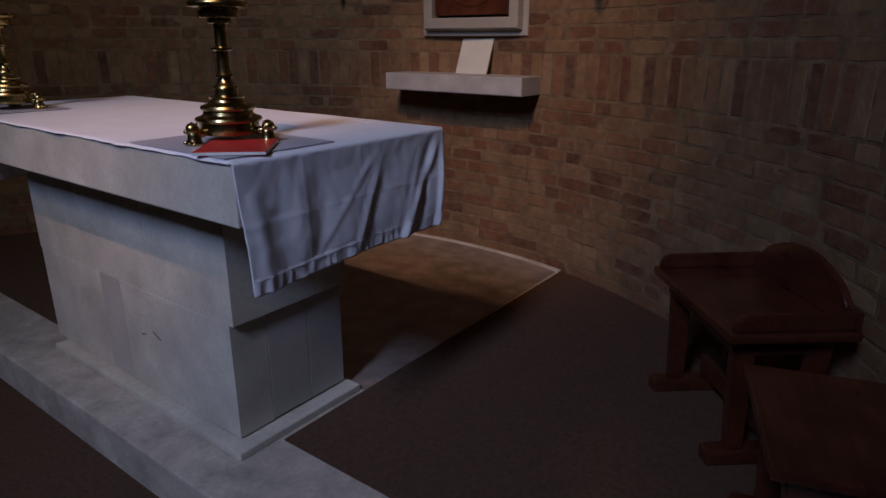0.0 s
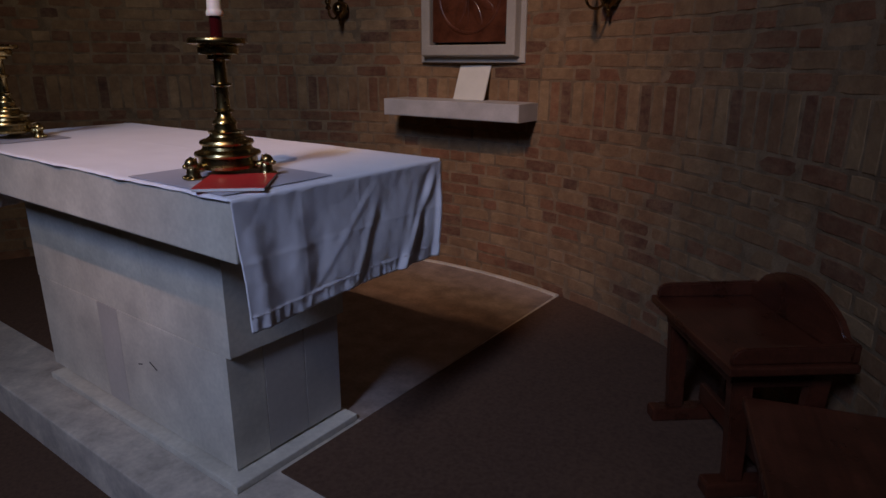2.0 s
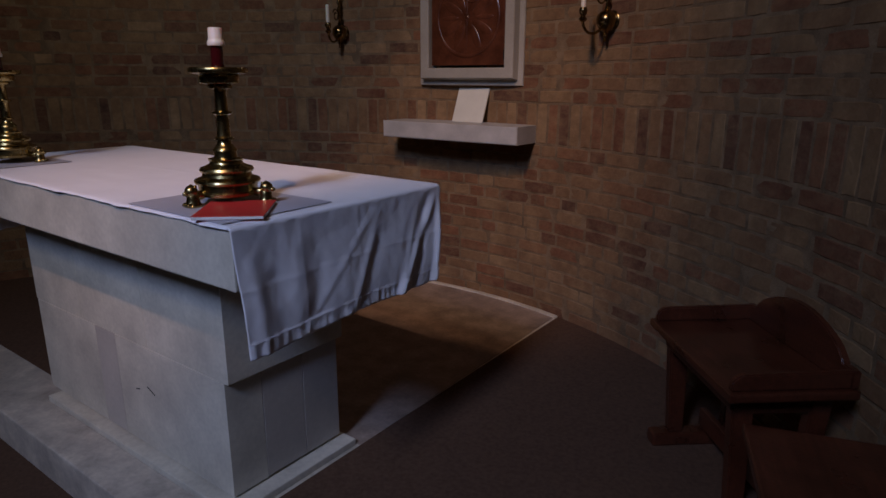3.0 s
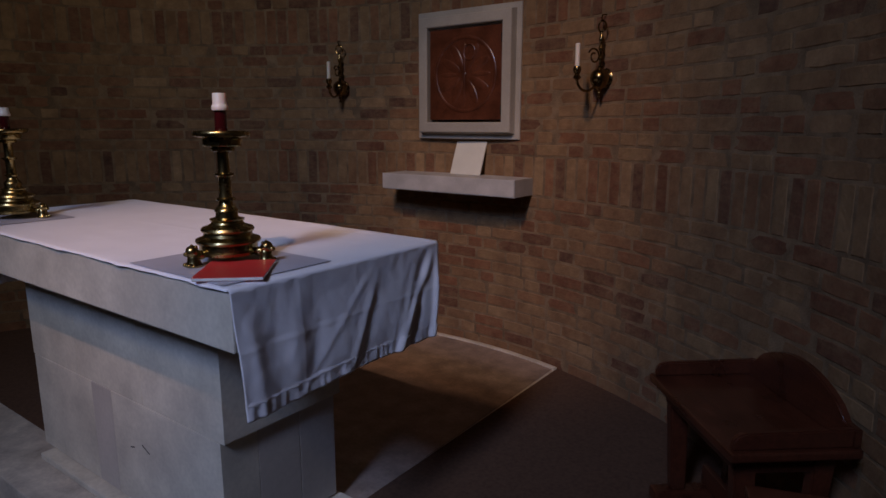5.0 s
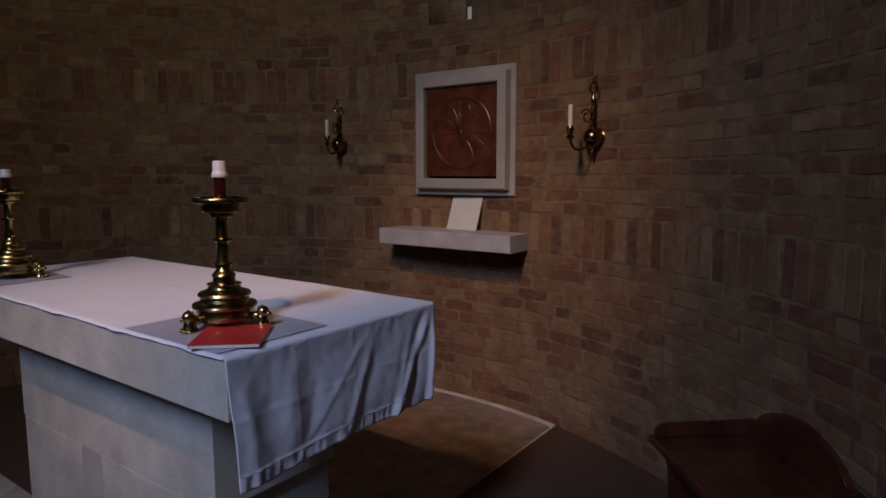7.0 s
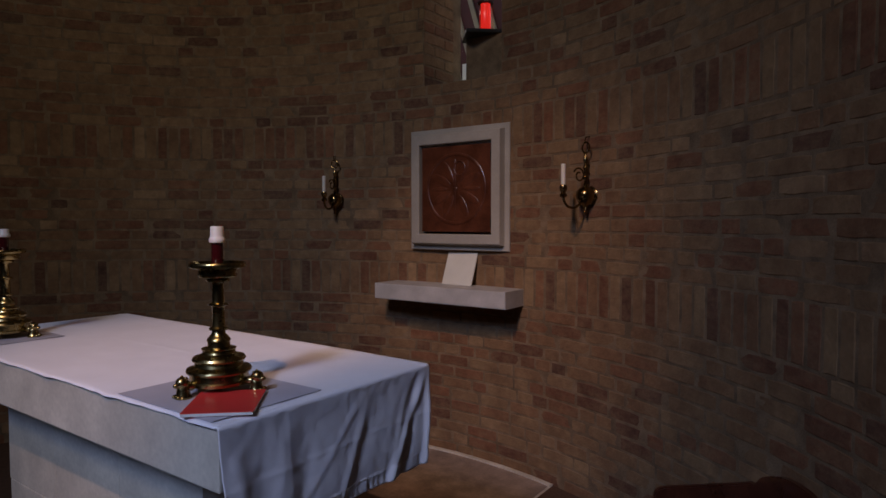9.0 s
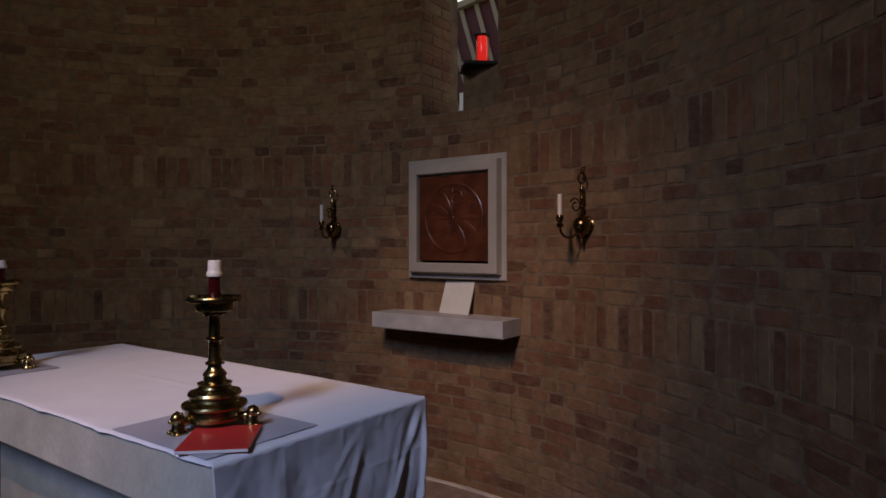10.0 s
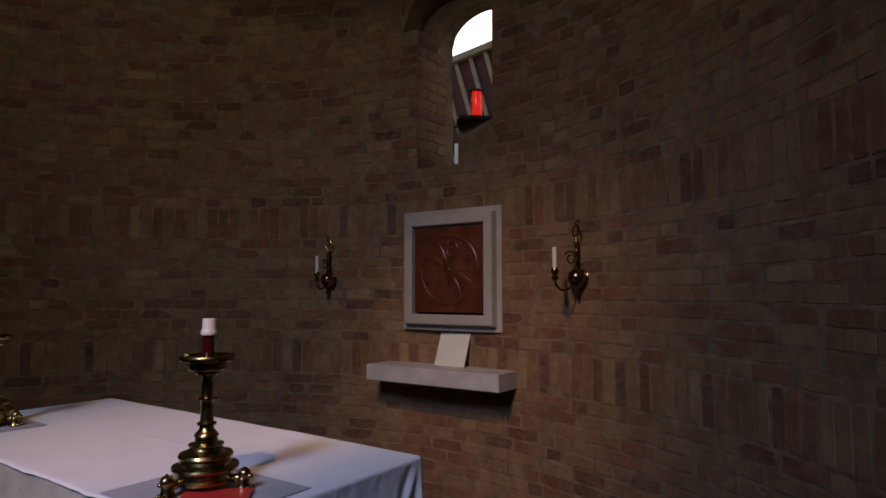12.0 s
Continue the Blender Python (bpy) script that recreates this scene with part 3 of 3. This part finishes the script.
part("upright", petal(90, 0.0, 0.185, 0.009, 0.007), DOOR_WOOD, door, "slim carved upright", smooth=True)
for angle in (28, 62, 118, 152, 208, 242, 298, 332):
    part("petal", petal(angle, 0.115, 0.078, 0.026, 0.0032), DOOR_WOOD, door, smooth=True)
for angle in (0, 180):
    part("petal", petal(angle, 0.120, 0.060, 0.014, 0.0035), DOOR_WOOD, door, smooth=True)
part("loop", tube([tuple(mid @ Vector((0.034 + 0.040 * math.cos(2 * math.pi * k / 28), 0.125 + 0.044 * math.sin(2 * math.pi * k / 28), 0.002))) for k in range(28)], 0.005, 8, closed=True), DOOR_WOOD, door, smooth=True)
part("boss", ball(bmesh.new(), (0, -0.077, HT / 2), 0.016, 1, 0.4, 1), DOOR_WOOD, door, smooth=True)
for z in (0.17, 0.57):
    part("hinge", lathe([(0.007, z - 0.025), (0.007, z + 0.025)], 10, m=Matrix.Translation((dw + 0.002, -0.078, 0))), BLACK_IRON, tab)


# ---- wall sconces ----
def sconce(m):
    """A brass wall bracket; y points into the wall."""
    s = tagged(empty("wall_sconce", m), "one-armed brass wall sconce with a slim white candle", "sconce", group="sconces beside the tabernacle")
    part("backplate", lathe([(0.004, -0.003), (0.038, 0.0), (0.046, 0.006), (0.040, 0.012), (0.0, 0.018)], 28, m=Matrix.Rotation(radians(90), 4, "X") @ Matrix.Translation((0, 0, 0))), OLD_BRASS, s, smooth=True)
    spine = Matrix.Translation((0, -0.045, 0))
    part("baluster", lathe([(0.002, -0.099), (0.007, -0.095), (0.009, -0.088), (0.005, -0.081), (0.006, -0.076), (0.012, -0.070), (0.008, -0.063), (0.010, -0.057), (0.020, -0.049), (0.036, -0.036), (0.046, -0.016), (0.048, 0.002), (0.044, 0.020),
                            (0.030, 0.036), (0.013, 0.044), (0.010, 0.048), (0.013, 0.053), (0.007, 0.060), (0.008, 0.078), (0.015, 0.092), (0.010, 0.104), (0.006, 0.110), (0.008, 0.124), (0.014, 0.138), (0.010, 0.150), (0.006, 0.157),
                            (0.010, 0.168), (0.013, 0.180), (0.008, 0.194), (0.005, 0.206), (0.004, 0.218)], 24, m=spine), OLD_BRASS, s, smooth=True)
    ring = [(0.024 * math.cos(2 * math.pi * k / 24), -0.045, 0.240 + 0.027 * math.sin(2 * math.pi * k / 24)) for k in range(24)]
    part("ring", tube(ring, 0.0045, 8, closed=True), OLD_BRASS, s, smooth=True)
    part("hook", tube([(0, -0.045, 0.262), (-0.008, -0.042, 0.280), (-0.014, -0.030, 0.296), (-0.016, -0.006, 0.300), (-0.016, 0.006, 0.300)], 0.0035, 8), OLD_BRASS, s, smooth=True)
    arm = [(0, -0.060, -0.010), (0, -0.085, -0.045), (0, -0.122, -0.064), (0, -0.165, -0.060), (0, -0.192, -0.036), (0, -0.200, -0.012)]
    fine = []
    for k in range(31):
        u = k / 30 * (len(arm) - 1)
        i = min(int(u), len(arm) - 2)
        p0, p1, p2, p3 = (Vector(arm[max(min(q, len(arm) - 1), 0)]) for q in (i - 1, i, i + 1, i + 2))
        w = u - i
        fine.append(0.5 * ((2 * p1) + (p2 - p0) * w + (2 * p0 - 5 * p1 + 4 * p2 - p3) * w * w + (3 * p1 - p0 - 3 * p2 + p3) * w ** 3))
    part("arm", tube(fine, 0.0065, 10), OLD_BRASS, s, smooth=True)
    curl = [(0, -0.090 - (0.040 - 0.0009 * k) * math.cos(k * 0.27 + 0.4), 0.098 + (0.040 - 0.0009 * k) * math.sin(k * 0.27 + 0.4)) for k in range(30)]
    part("scroll", tube(curl, 0.0045, 8), OLD_BRASS, s, smooth=True)
    part("candle_cup", lathe([(0.006, -0.006), (0.016, 0.0), (0.020, 0.008), (0.014, 0.016), (0.011, 0.022), (0.018, 0.034), (0.020, 0.046), (0.016, 0.058), (0.012, 0.060)], 20, m=Matrix.Translation((0, -0.200, -0.012))), OLD_BRASS, s, smooth=True)
    part("candle", lathe([(0.0115, 0.055), (0.0115, 0.160), (0.009, 0.163)], 16, m=Matrix.Translation((0, -0.200, -0.012))), WAX, s, "slim white candle", smooth=True)
    return s


def wall_pose(x, z):
    a = angle_at(x)
    px, py = on_wall(a)
    return Matrix.Translation((px, py, z)) @ Matrix.Rotation(-a, 4, "Z")


sc = sconce(wall_pose(-0.02, 1.605))
copy_thing(sc, wall_pose(-1.872, 1.620))


# ---- stools ----
def stool(m, wide, deep, tall, railed, label):
    """A trestle stool; x along its front, y to its back."""
    s = tagged(empty("stool", m), label, "stool", group="stools by the curved wall")
    t = 0.028
    part("seat", block(-0.012, wide + 0.012, -0.012, deep, tall - t, tall, bevel=0.007), WOOD, s)
    if railed:
        for x in (0.004, wide - 0.026):
            prof = [(0.0, tall), (0.0, tall + 0.026), (0.012, tall + 0.044), (0.035, tall + 0.052), (deep - 0.03, tall + 0.056), (deep, tall + 0.056), (deep, tall)]
            bm = outline(bmesh.new(), prof, 0, 0.022, m=Matrix.Translation((x, 0, 0)) @ Matrix(((0, 0, 1, 0), (1, 0, 0, 0), (0, 1, 0, 0), (0, 0, 0, 1))))
            bmesh.ops.recalc_face_normals(bm, faces=bm.faces)
            bmesh.ops.bevel(bm, geom=list(bm.edges), offset=0.005, segments=2, affect="EDGES")
            part("side_rail", bm, WOOD, s)
        prof = [(0.0, tall)] + [(0.0, tall + 0.056), (0.05, tall + 0.060)]
        for k in range(21):
            u = k / 20
            prof.append((0.06 + (wide - 0.12) * u, tall + 0.075 + 0.085 * math.sin(math.pi * u) ** 0.7))
        prof += [(wide - 0.05, tall + 0.060), (wide, tall + 0.056), (wide, tall)]
        bm = outline(bmesh.new(), prof, 0, 0.026, m=Matrix.Translation((0, deep, 0)) @ Matrix(((1, 0, 0, 0), (0, 0, -1, 0), (0, 1, 0, 0), (0, 0, 0, 1))))
        bmesh.ops.recalc_face_normals(bm, faces=bm.faces)
        bmesh.ops.bevel(bm, geom=list(bm.edges), offset=0.004, segments=2, affect="EDGES")
        part("back_board", bm, WOOD, s, "low arched back board")
    for x in (0.05, wide - 0.085):
        for y0, y1, lean_y in ((0.03, 0.10, 0.02), (deep - 0.10, deep - 0.03, -0.02)):
            prof = [(y0, tall - t), (y0 + lean_y + 0.008, 0.05), (y1 + lean_y - 0.008, 0.05), (y1, tall - t)]
            bm = outline(bmesh.new(), prof, 0, 0.040, m=Matrix.Translation((x, 0, 0)) @ Matrix(((0, 0, 1, 0), (1, 0, 0, 0), (0, 1, 0, 0), (0, 0, 0, 1))))
            bmesh.ops.recalc_face_normals(bm, faces=bm.faces)
            bmesh.ops.bevel(bm, geom=list(bm.edges), offset=0.005, segments=2, affect="EDGES")
            part("leg", bm, WOOD, s)
        part("end_rail", block(x + 0.006, x + 0.034, 0.06, deep - 0.06, tall - t - 0.07, tall - t - 0.002, bevel=0.003), WOOD, s)
        part("foot", block(x - 0.012, x + 0.052, -0.005, deep - 0.01, 0.0, 0.05, bevel=0.010), WOOD, s)
    part("stretcher", block(0.05, wide - 0.05, deep * 0.5, deep * 0.5 + 0.024, 0.06, 0.13, bevel=0.004), WOOD, s)
    part("apron", block(0.05, wide - 0.05, 0.03, 0.05, tall - t - 0.055, tall - t, bevel=0.003), WOOD, s)
    return s


def stool_pose(x, y, dx, dy):
    return Matrix.Translation((x, y, 0.0065)) @ Matrix.Rotation(math.atan2(dy, dx), 4, "Z")


stool(stool_pose(0.562, 1.380, 0.64, -0.768), 0.572, 0.375, 0.470, True, "dark red-brown wooden stool with low arched back and side rails")
stool(stool_pose(0.99, 0.862, 0.31, -0.95), 0.455, 0.40, 0.428, False, "dark red-brown wooden stool with a plain flat seat")

# ---- window: pane, lamp, and what stands outside ----
GLASS = plain("window_glass", (1, 1, 1), 0.02, Transmission_Weight=1.0, IOR=1.02)
win = structure(empty("window_1", Matrix.Translation((WX, 2.78, SILL))), "narrow round-arched window in the brick apse wall", "window")
loop = [(-0.30, 0.0), (0.30, 0.0)] + [(0.30 * math.cos(math.pi * k / 20), SPRING - SILL + 0.30 * math.sin(math.pi * k / 20)) for k in range(21)]
bm = outline(bmesh.new(), loop, 0, 0.004, m=Matrix(((1, 0, 0, 0), (0, 0, 1, 0), (0, 1, 0, 0), (0, 0, 0, 1))))
bmesh.ops.recalc_face_normals(bm, faces=bm.faces)
pane = part("pane", bm, GLASS, win)
pane.visible_shadow = False

lamp_x, lamp_y, lamp_z = -0.908, 2.62, 2.655
tagged(part("stone_block", block(-1.01, -0.72, 2.55, 2.74, SILL, lamp_z - 0.018, bevel=0.006), MORTAR), "rough brown stone block standing on the window sill", "stone block")
lamp_thing = tagged(empty("sanctuary_lamp", Matrix.Translation((lamp_x, lamp_y, lamp_z))), "red glass sanctuary lamp on a black iron tray in the window", "sanctuary lamp")
turn_tray = Matrix.Rotation(radians(40), 4, "Z")
part("tray", block(-0.14, 0.15, -0.155, 0.10, -0.020, 0.003, bevel=0.004, m=turn_tray), BLACK_IRON, lamp_thing, "black iron tray")
# light caught on the iron edge, made as a pale strip
part("tray_edge_glint", block(-0.145, -0.1405, -0.152, 0.02, -0.022, -0.008, m=turn_tray), PAPER, lamp_thing, "pale strip standing in for light caught on the tray edge")
RED_LAMP = plain("red_lamp_glass", (0.75, 0.02, 0.02), 0.2, Emission_Color=(1.0, 0.03, 0.02, 1), Emission_Strength=0.15)
part("glass", lathe([(0.032, 0.004), (0.036, 0.010), (0.036, 0.170), (0.031, 0.184), (0.034, 0.204), (0.034, 0.212)], 28), RED_LAMP, lamp_thing, "glowing red glass cylinder", smooth=True)
part("collar", lathe([(0.036, 0.200), (0.051, 0.203), (0.052, 0.210), (0.036, 0.213)], 24), BLACK_IRON, lamp_thing, smooth=True)
for k in range(3):
    a = radians(20 + 120 * k)
    part("wire", tube([(0.048 * math.cos(a), 0.048 * math.sin(a), z) for z in (0.0, 0.06, 0.13, 0.204)], 0.0022, 6), BRASS, lamp_thing)

MAROON = material("maroon_board", (0.075, 0.009, 0.006), 0.6, 0, 5, 0.2, 60, 0.2)
CREAM = material("cream_paint", (0.33, 0.27, 0.185), 0.6, 0, 6, 0.1, 80, 0.1)
house = tagged(empty("house", Matrix.Translation((-3.0, 6.2, -0.36))), "house outside with maroon gable and pale diagonal battens", "house")
hz = 0.36
slope = 0.13


def gable(x0, x1, z_low, y0, y1, lift):
    bm = bmesh.new()
    pts = [(x0, z_low), (x1, z_low), (x1, 4.83 + lift + slope * x1), (x0, 4.83 + lift + slope * x0)]
    outline(bm, pts, y0, y1, m=Matrix(((1, 0, 0, 0), (0, 0, 1, 0), (0, 1, 0, hz), (0, 0, 0, 1))))
    bmesh.ops.recalc_face_normals(bm, faces=bm.faces)
    return bm


part("wall", gable(-3.0, 3.0, -hz, 0.10, 0.30, -1.4), CREAM, house, "rendered lower wall")
part("gable_boarding", gable(-3.0, 3.0, 3.3, 0.0, 0.095, -0.1), MAROON, house)
bm = bmesh.new()
pts = [(-3.1, 4.74 - slope * 3.1), (3.1, 4.74 + slope * 3.1), (3.1, 4.825 + slope * 3.1), (-3.1, 4.825 - slope * 3.1)]
outline(bm, pts, -0.08, 0.3, m=Matrix(((1, 0, 0, 0), (0, 0, 1, 0), (0, 1, 0, hz), (0, 0, 0, 1))))
bmesh.ops.recalc_face_normals(bm, faces=bm.faces)
part("fascia", bm, CREAM, house, "cream painted sloping fascia board")
for k in range(-11, 12):
    x = k * 0.235
    top = 4.74 + slope * x
    bm = bmesh.new()
    pts = [(x, top), (x + 0.062, top), (x + 0.062 + 0.42, 3.32), (x + 0.42, 3.32)]
    outline(bm, pts, -0.03, 0.0, m=Matrix(((1, 0, 0, 0), (0, 0, 1, 0), (0, 1, 0, hz), (0, 0, 0, 1))))
    bmesh.ops.recalc_face_normals(bm, faces=bm.faces)
    part("batten", bm, CREAM, house)

# added white upright that stands in for bright light at the window edge
BRIGHT_WHITE = material("bright_white", (0.75, 0.74, 0.70), 0.5, 0, 5, 0.06, 60, 0.05)
part("bright_strip", block(-0.41, -0.35, -0.10, -0.04, 0.0, 3.90), BRIGHT_WHITE, house, "white upright strip standing in for bright light at the window edge")

# ---- bricks of the curved wall ----
LONG, SHORT, TALL, JOINT, DEEP = 0.215, 0.1025, 0.0600, 0.0103, 0.05


def brick_verts(w, h, rng):
    """A worn brick seen from its face (y = 0 is the face, y grows into the wall), centred in x and z, with a ragged outline."""
    c = 0.003
    if w > h:
        base = [(-1, -1), (-0.35, -1), (0.3, -1), (1, -1), (1, 0.1), (1, 1), (0.4, 1), (-0.3, 1), (-1, 1), (-1, -0.1)]
    else:
        base = [(-1, -1), (0.1, -1), (1, -1), (1, -0.35), (1, 0.3), (1, 1), (-0.1, 1), (-1, 1), (-1, 0.4), (-1, -0.3)]
    rough = []
    for sx, sz in base:
        worn = 0.0022 if abs(sx) == 1 and abs(sz) == 1 else 0.0
        rough.append((sx * (w / 2 - rng.uniform(0, 0.003) - worn * rng.random()), sz * (h / 2 - rng.uniform(-0.001, 0.003) - worn * rng.random())))
    v = [(x - math.copysign(c, x), rng.uniform(0, 0.0014), z - math.copysign(c, z)) for x, z in rough]
    v += [(x, c * 0.8, z) for x, z in rough]
    v += [(x, DEEP, z) for x, z in rough]
    return v


FACES = [tuple(range(10))]
for ring in (0, 10):
    FACES += [(ring + 10 + i, ring + 10 + (i + 1) % 10, ring + (i + 1) % 10, ring + i) for i in range(10)]
rng = random.Random(7)
kinds = {}
for key, w, h in (("stretcher", LONG, TALL), ("header", SHORT, TALL), ("soldier", TALL + 0.004, LONG)):
    kinds[key] = []
    for k in range(5):
        me = bpy.data.meshes.new("brick")
        me.from_pydata(brick_verts(w, h, rng), [], FACES)
        me.materials.append(BRICK_ONE)
        kinds[key].append(me)


def in_window(x, z, grow=0.0):
    if abs(x - WX) < WHALF + grow and SILL - grow < z < INNER_SPRING:
        return True
    return z >= INNER_SPRING and (x - WX) ** 2 + ((z - INNER_SPRING) / 0.78) ** 2 < (INNER_R + 0.02 + grow) ** 2


rest_v, rest_f = [], []
singles = 0


def lay(kind, a, z, w, h):
    """One brick at the angle a, height z (its middle); whole ones in the near stretch are objects."""
    global singles
    out = rng.uniform(-0.0034, -0.0006)
    tilt = rng.uniform(-0.5, 0.5)
    x, y = on_wall(a, R + out)
    m = Matrix.Translation((x, y, z)) @ Matrix.Rotation(-a, 4, "Z") @ Matrix.Rotation(radians(tilt), 4, "Y")
    full = abs(w - {"stretcher": LONG, "header": SHORT, "soldier": TALL + 0.004}[kind]) < 0.004
    if full and singles < 300 and -0.75 < x < 1.25 and 0.42 < z < 1.62:
        ob = new("brick", rng.choice(kinds[kind]))
        ob.parent = wall
        ob.matrix_world = m
        singles += 1
        return
    base = len(rest_v)
    rest_v.extend(tuple(m @ Vector(p)) for p in brick_verts(w, h, rng))
    rest_f.extend(tuple(i + base for i in f) for f in FACES)


def course(z, h, soldier):
    a, end = radians(-88) + rng.uniform(0, 0.04), radians(88)
    while a < end:
        if soldier:
            kind, w = "soldier", TALL + 0.004
        else:
            kind, w = ("stretcher", LONG) if rng.random() < 0.62 else ("header", SHORT)
        real = w + rng.uniform(-0.003, 0.003)
        step_a = (real + JOINT) / R
        mid_a = a + step_a / 2
        zm = z + h / 2
        x0, x1 = AX + R * math.sin(a + JOINT / 2 / R), AX + R * math.sin(a + step_a - JOINT / 2 / R)
        z0, z1 = zm - h / 2, zm + h / 2
        hit0, hit1 = (any(in_window(x, zz) for zz in (z0, zm, z1)) for x in (x0, x1))
        if hit0 and hit1:
            pass
        elif hit0 or hit1:
            # cut the brick at the edge of the opening
            lo, hi = a + JOINT / 2 / R, a + step_a - JOINT / 2 / R
            keep, gone = (lo, hi) if hit1 else (hi, lo)
            for _ in range(14):
                m_ = (keep + gone) / 2
                if any(in_window(AX + R * math.sin(m_), zz, 0.001) for zz in (z0, zm, z1)):
                    gone = m_
                else:
                    keep = m_
            edge = lo if hit1 else hi
            ww = abs(keep - edge) * R
            if ww > 0.015:
                lay(kind, (keep + edge) / 2, zm, ww, h)
        else:
            lay(kind, mid_a, zm, real, h)
        a += step_a


z = 0.0
for k in range(14):
    course(z, TALL, False)
    z += COURSE
course(z + 0.001, LONG, True)
z += BAND
for k in range(10):
    course(z, TALL, False)
    z += COURSE
course(z + 0.001, LONG, True)
z += BAND
while z < TOP - 0.3:
    course(z, TALL, False)
    z += COURSE
# bricks of the window jambs
for side in (-1, 1):
    z = SILL
    k = 0
    while z < SPRING - 0.05:
        for y0, ln in (((0.0, SHORT), (SHORT + JOINT, LONG)) if k % 2 else ((0.0, LONG), (LONG + JOINT, SHORT))):
            x = WX + side * WHALF
            depth_y = on_wall(angle_at(x))[1] + 0.004 + y0 + ln / 2
            m = Matrix.Translation((x - side * 0.004, depth_y, z + TALL / 2)) @ Matrix.Rotation(radians(90 if side < 0 else -90), 4, "Z")
            base = len(rest_v)
            rest_v.extend(tuple(m @ Vector(p)) for p in brick_verts(ln, TALL, rng))
            rest_f.extend(tuple(i + base for i in f) for f in FACES)
        z += COURSE
        k += 1
me = bpy.data.meshes.new("brickwork")
me.from_pydata(rest_v, [], rest_f)
me.materials.append(BRICK_ALL)
rest = new("brickwork", me)
rest.parent = wall
tagged(rest, "mixed brown, red and buff bricks", kind="stuff")
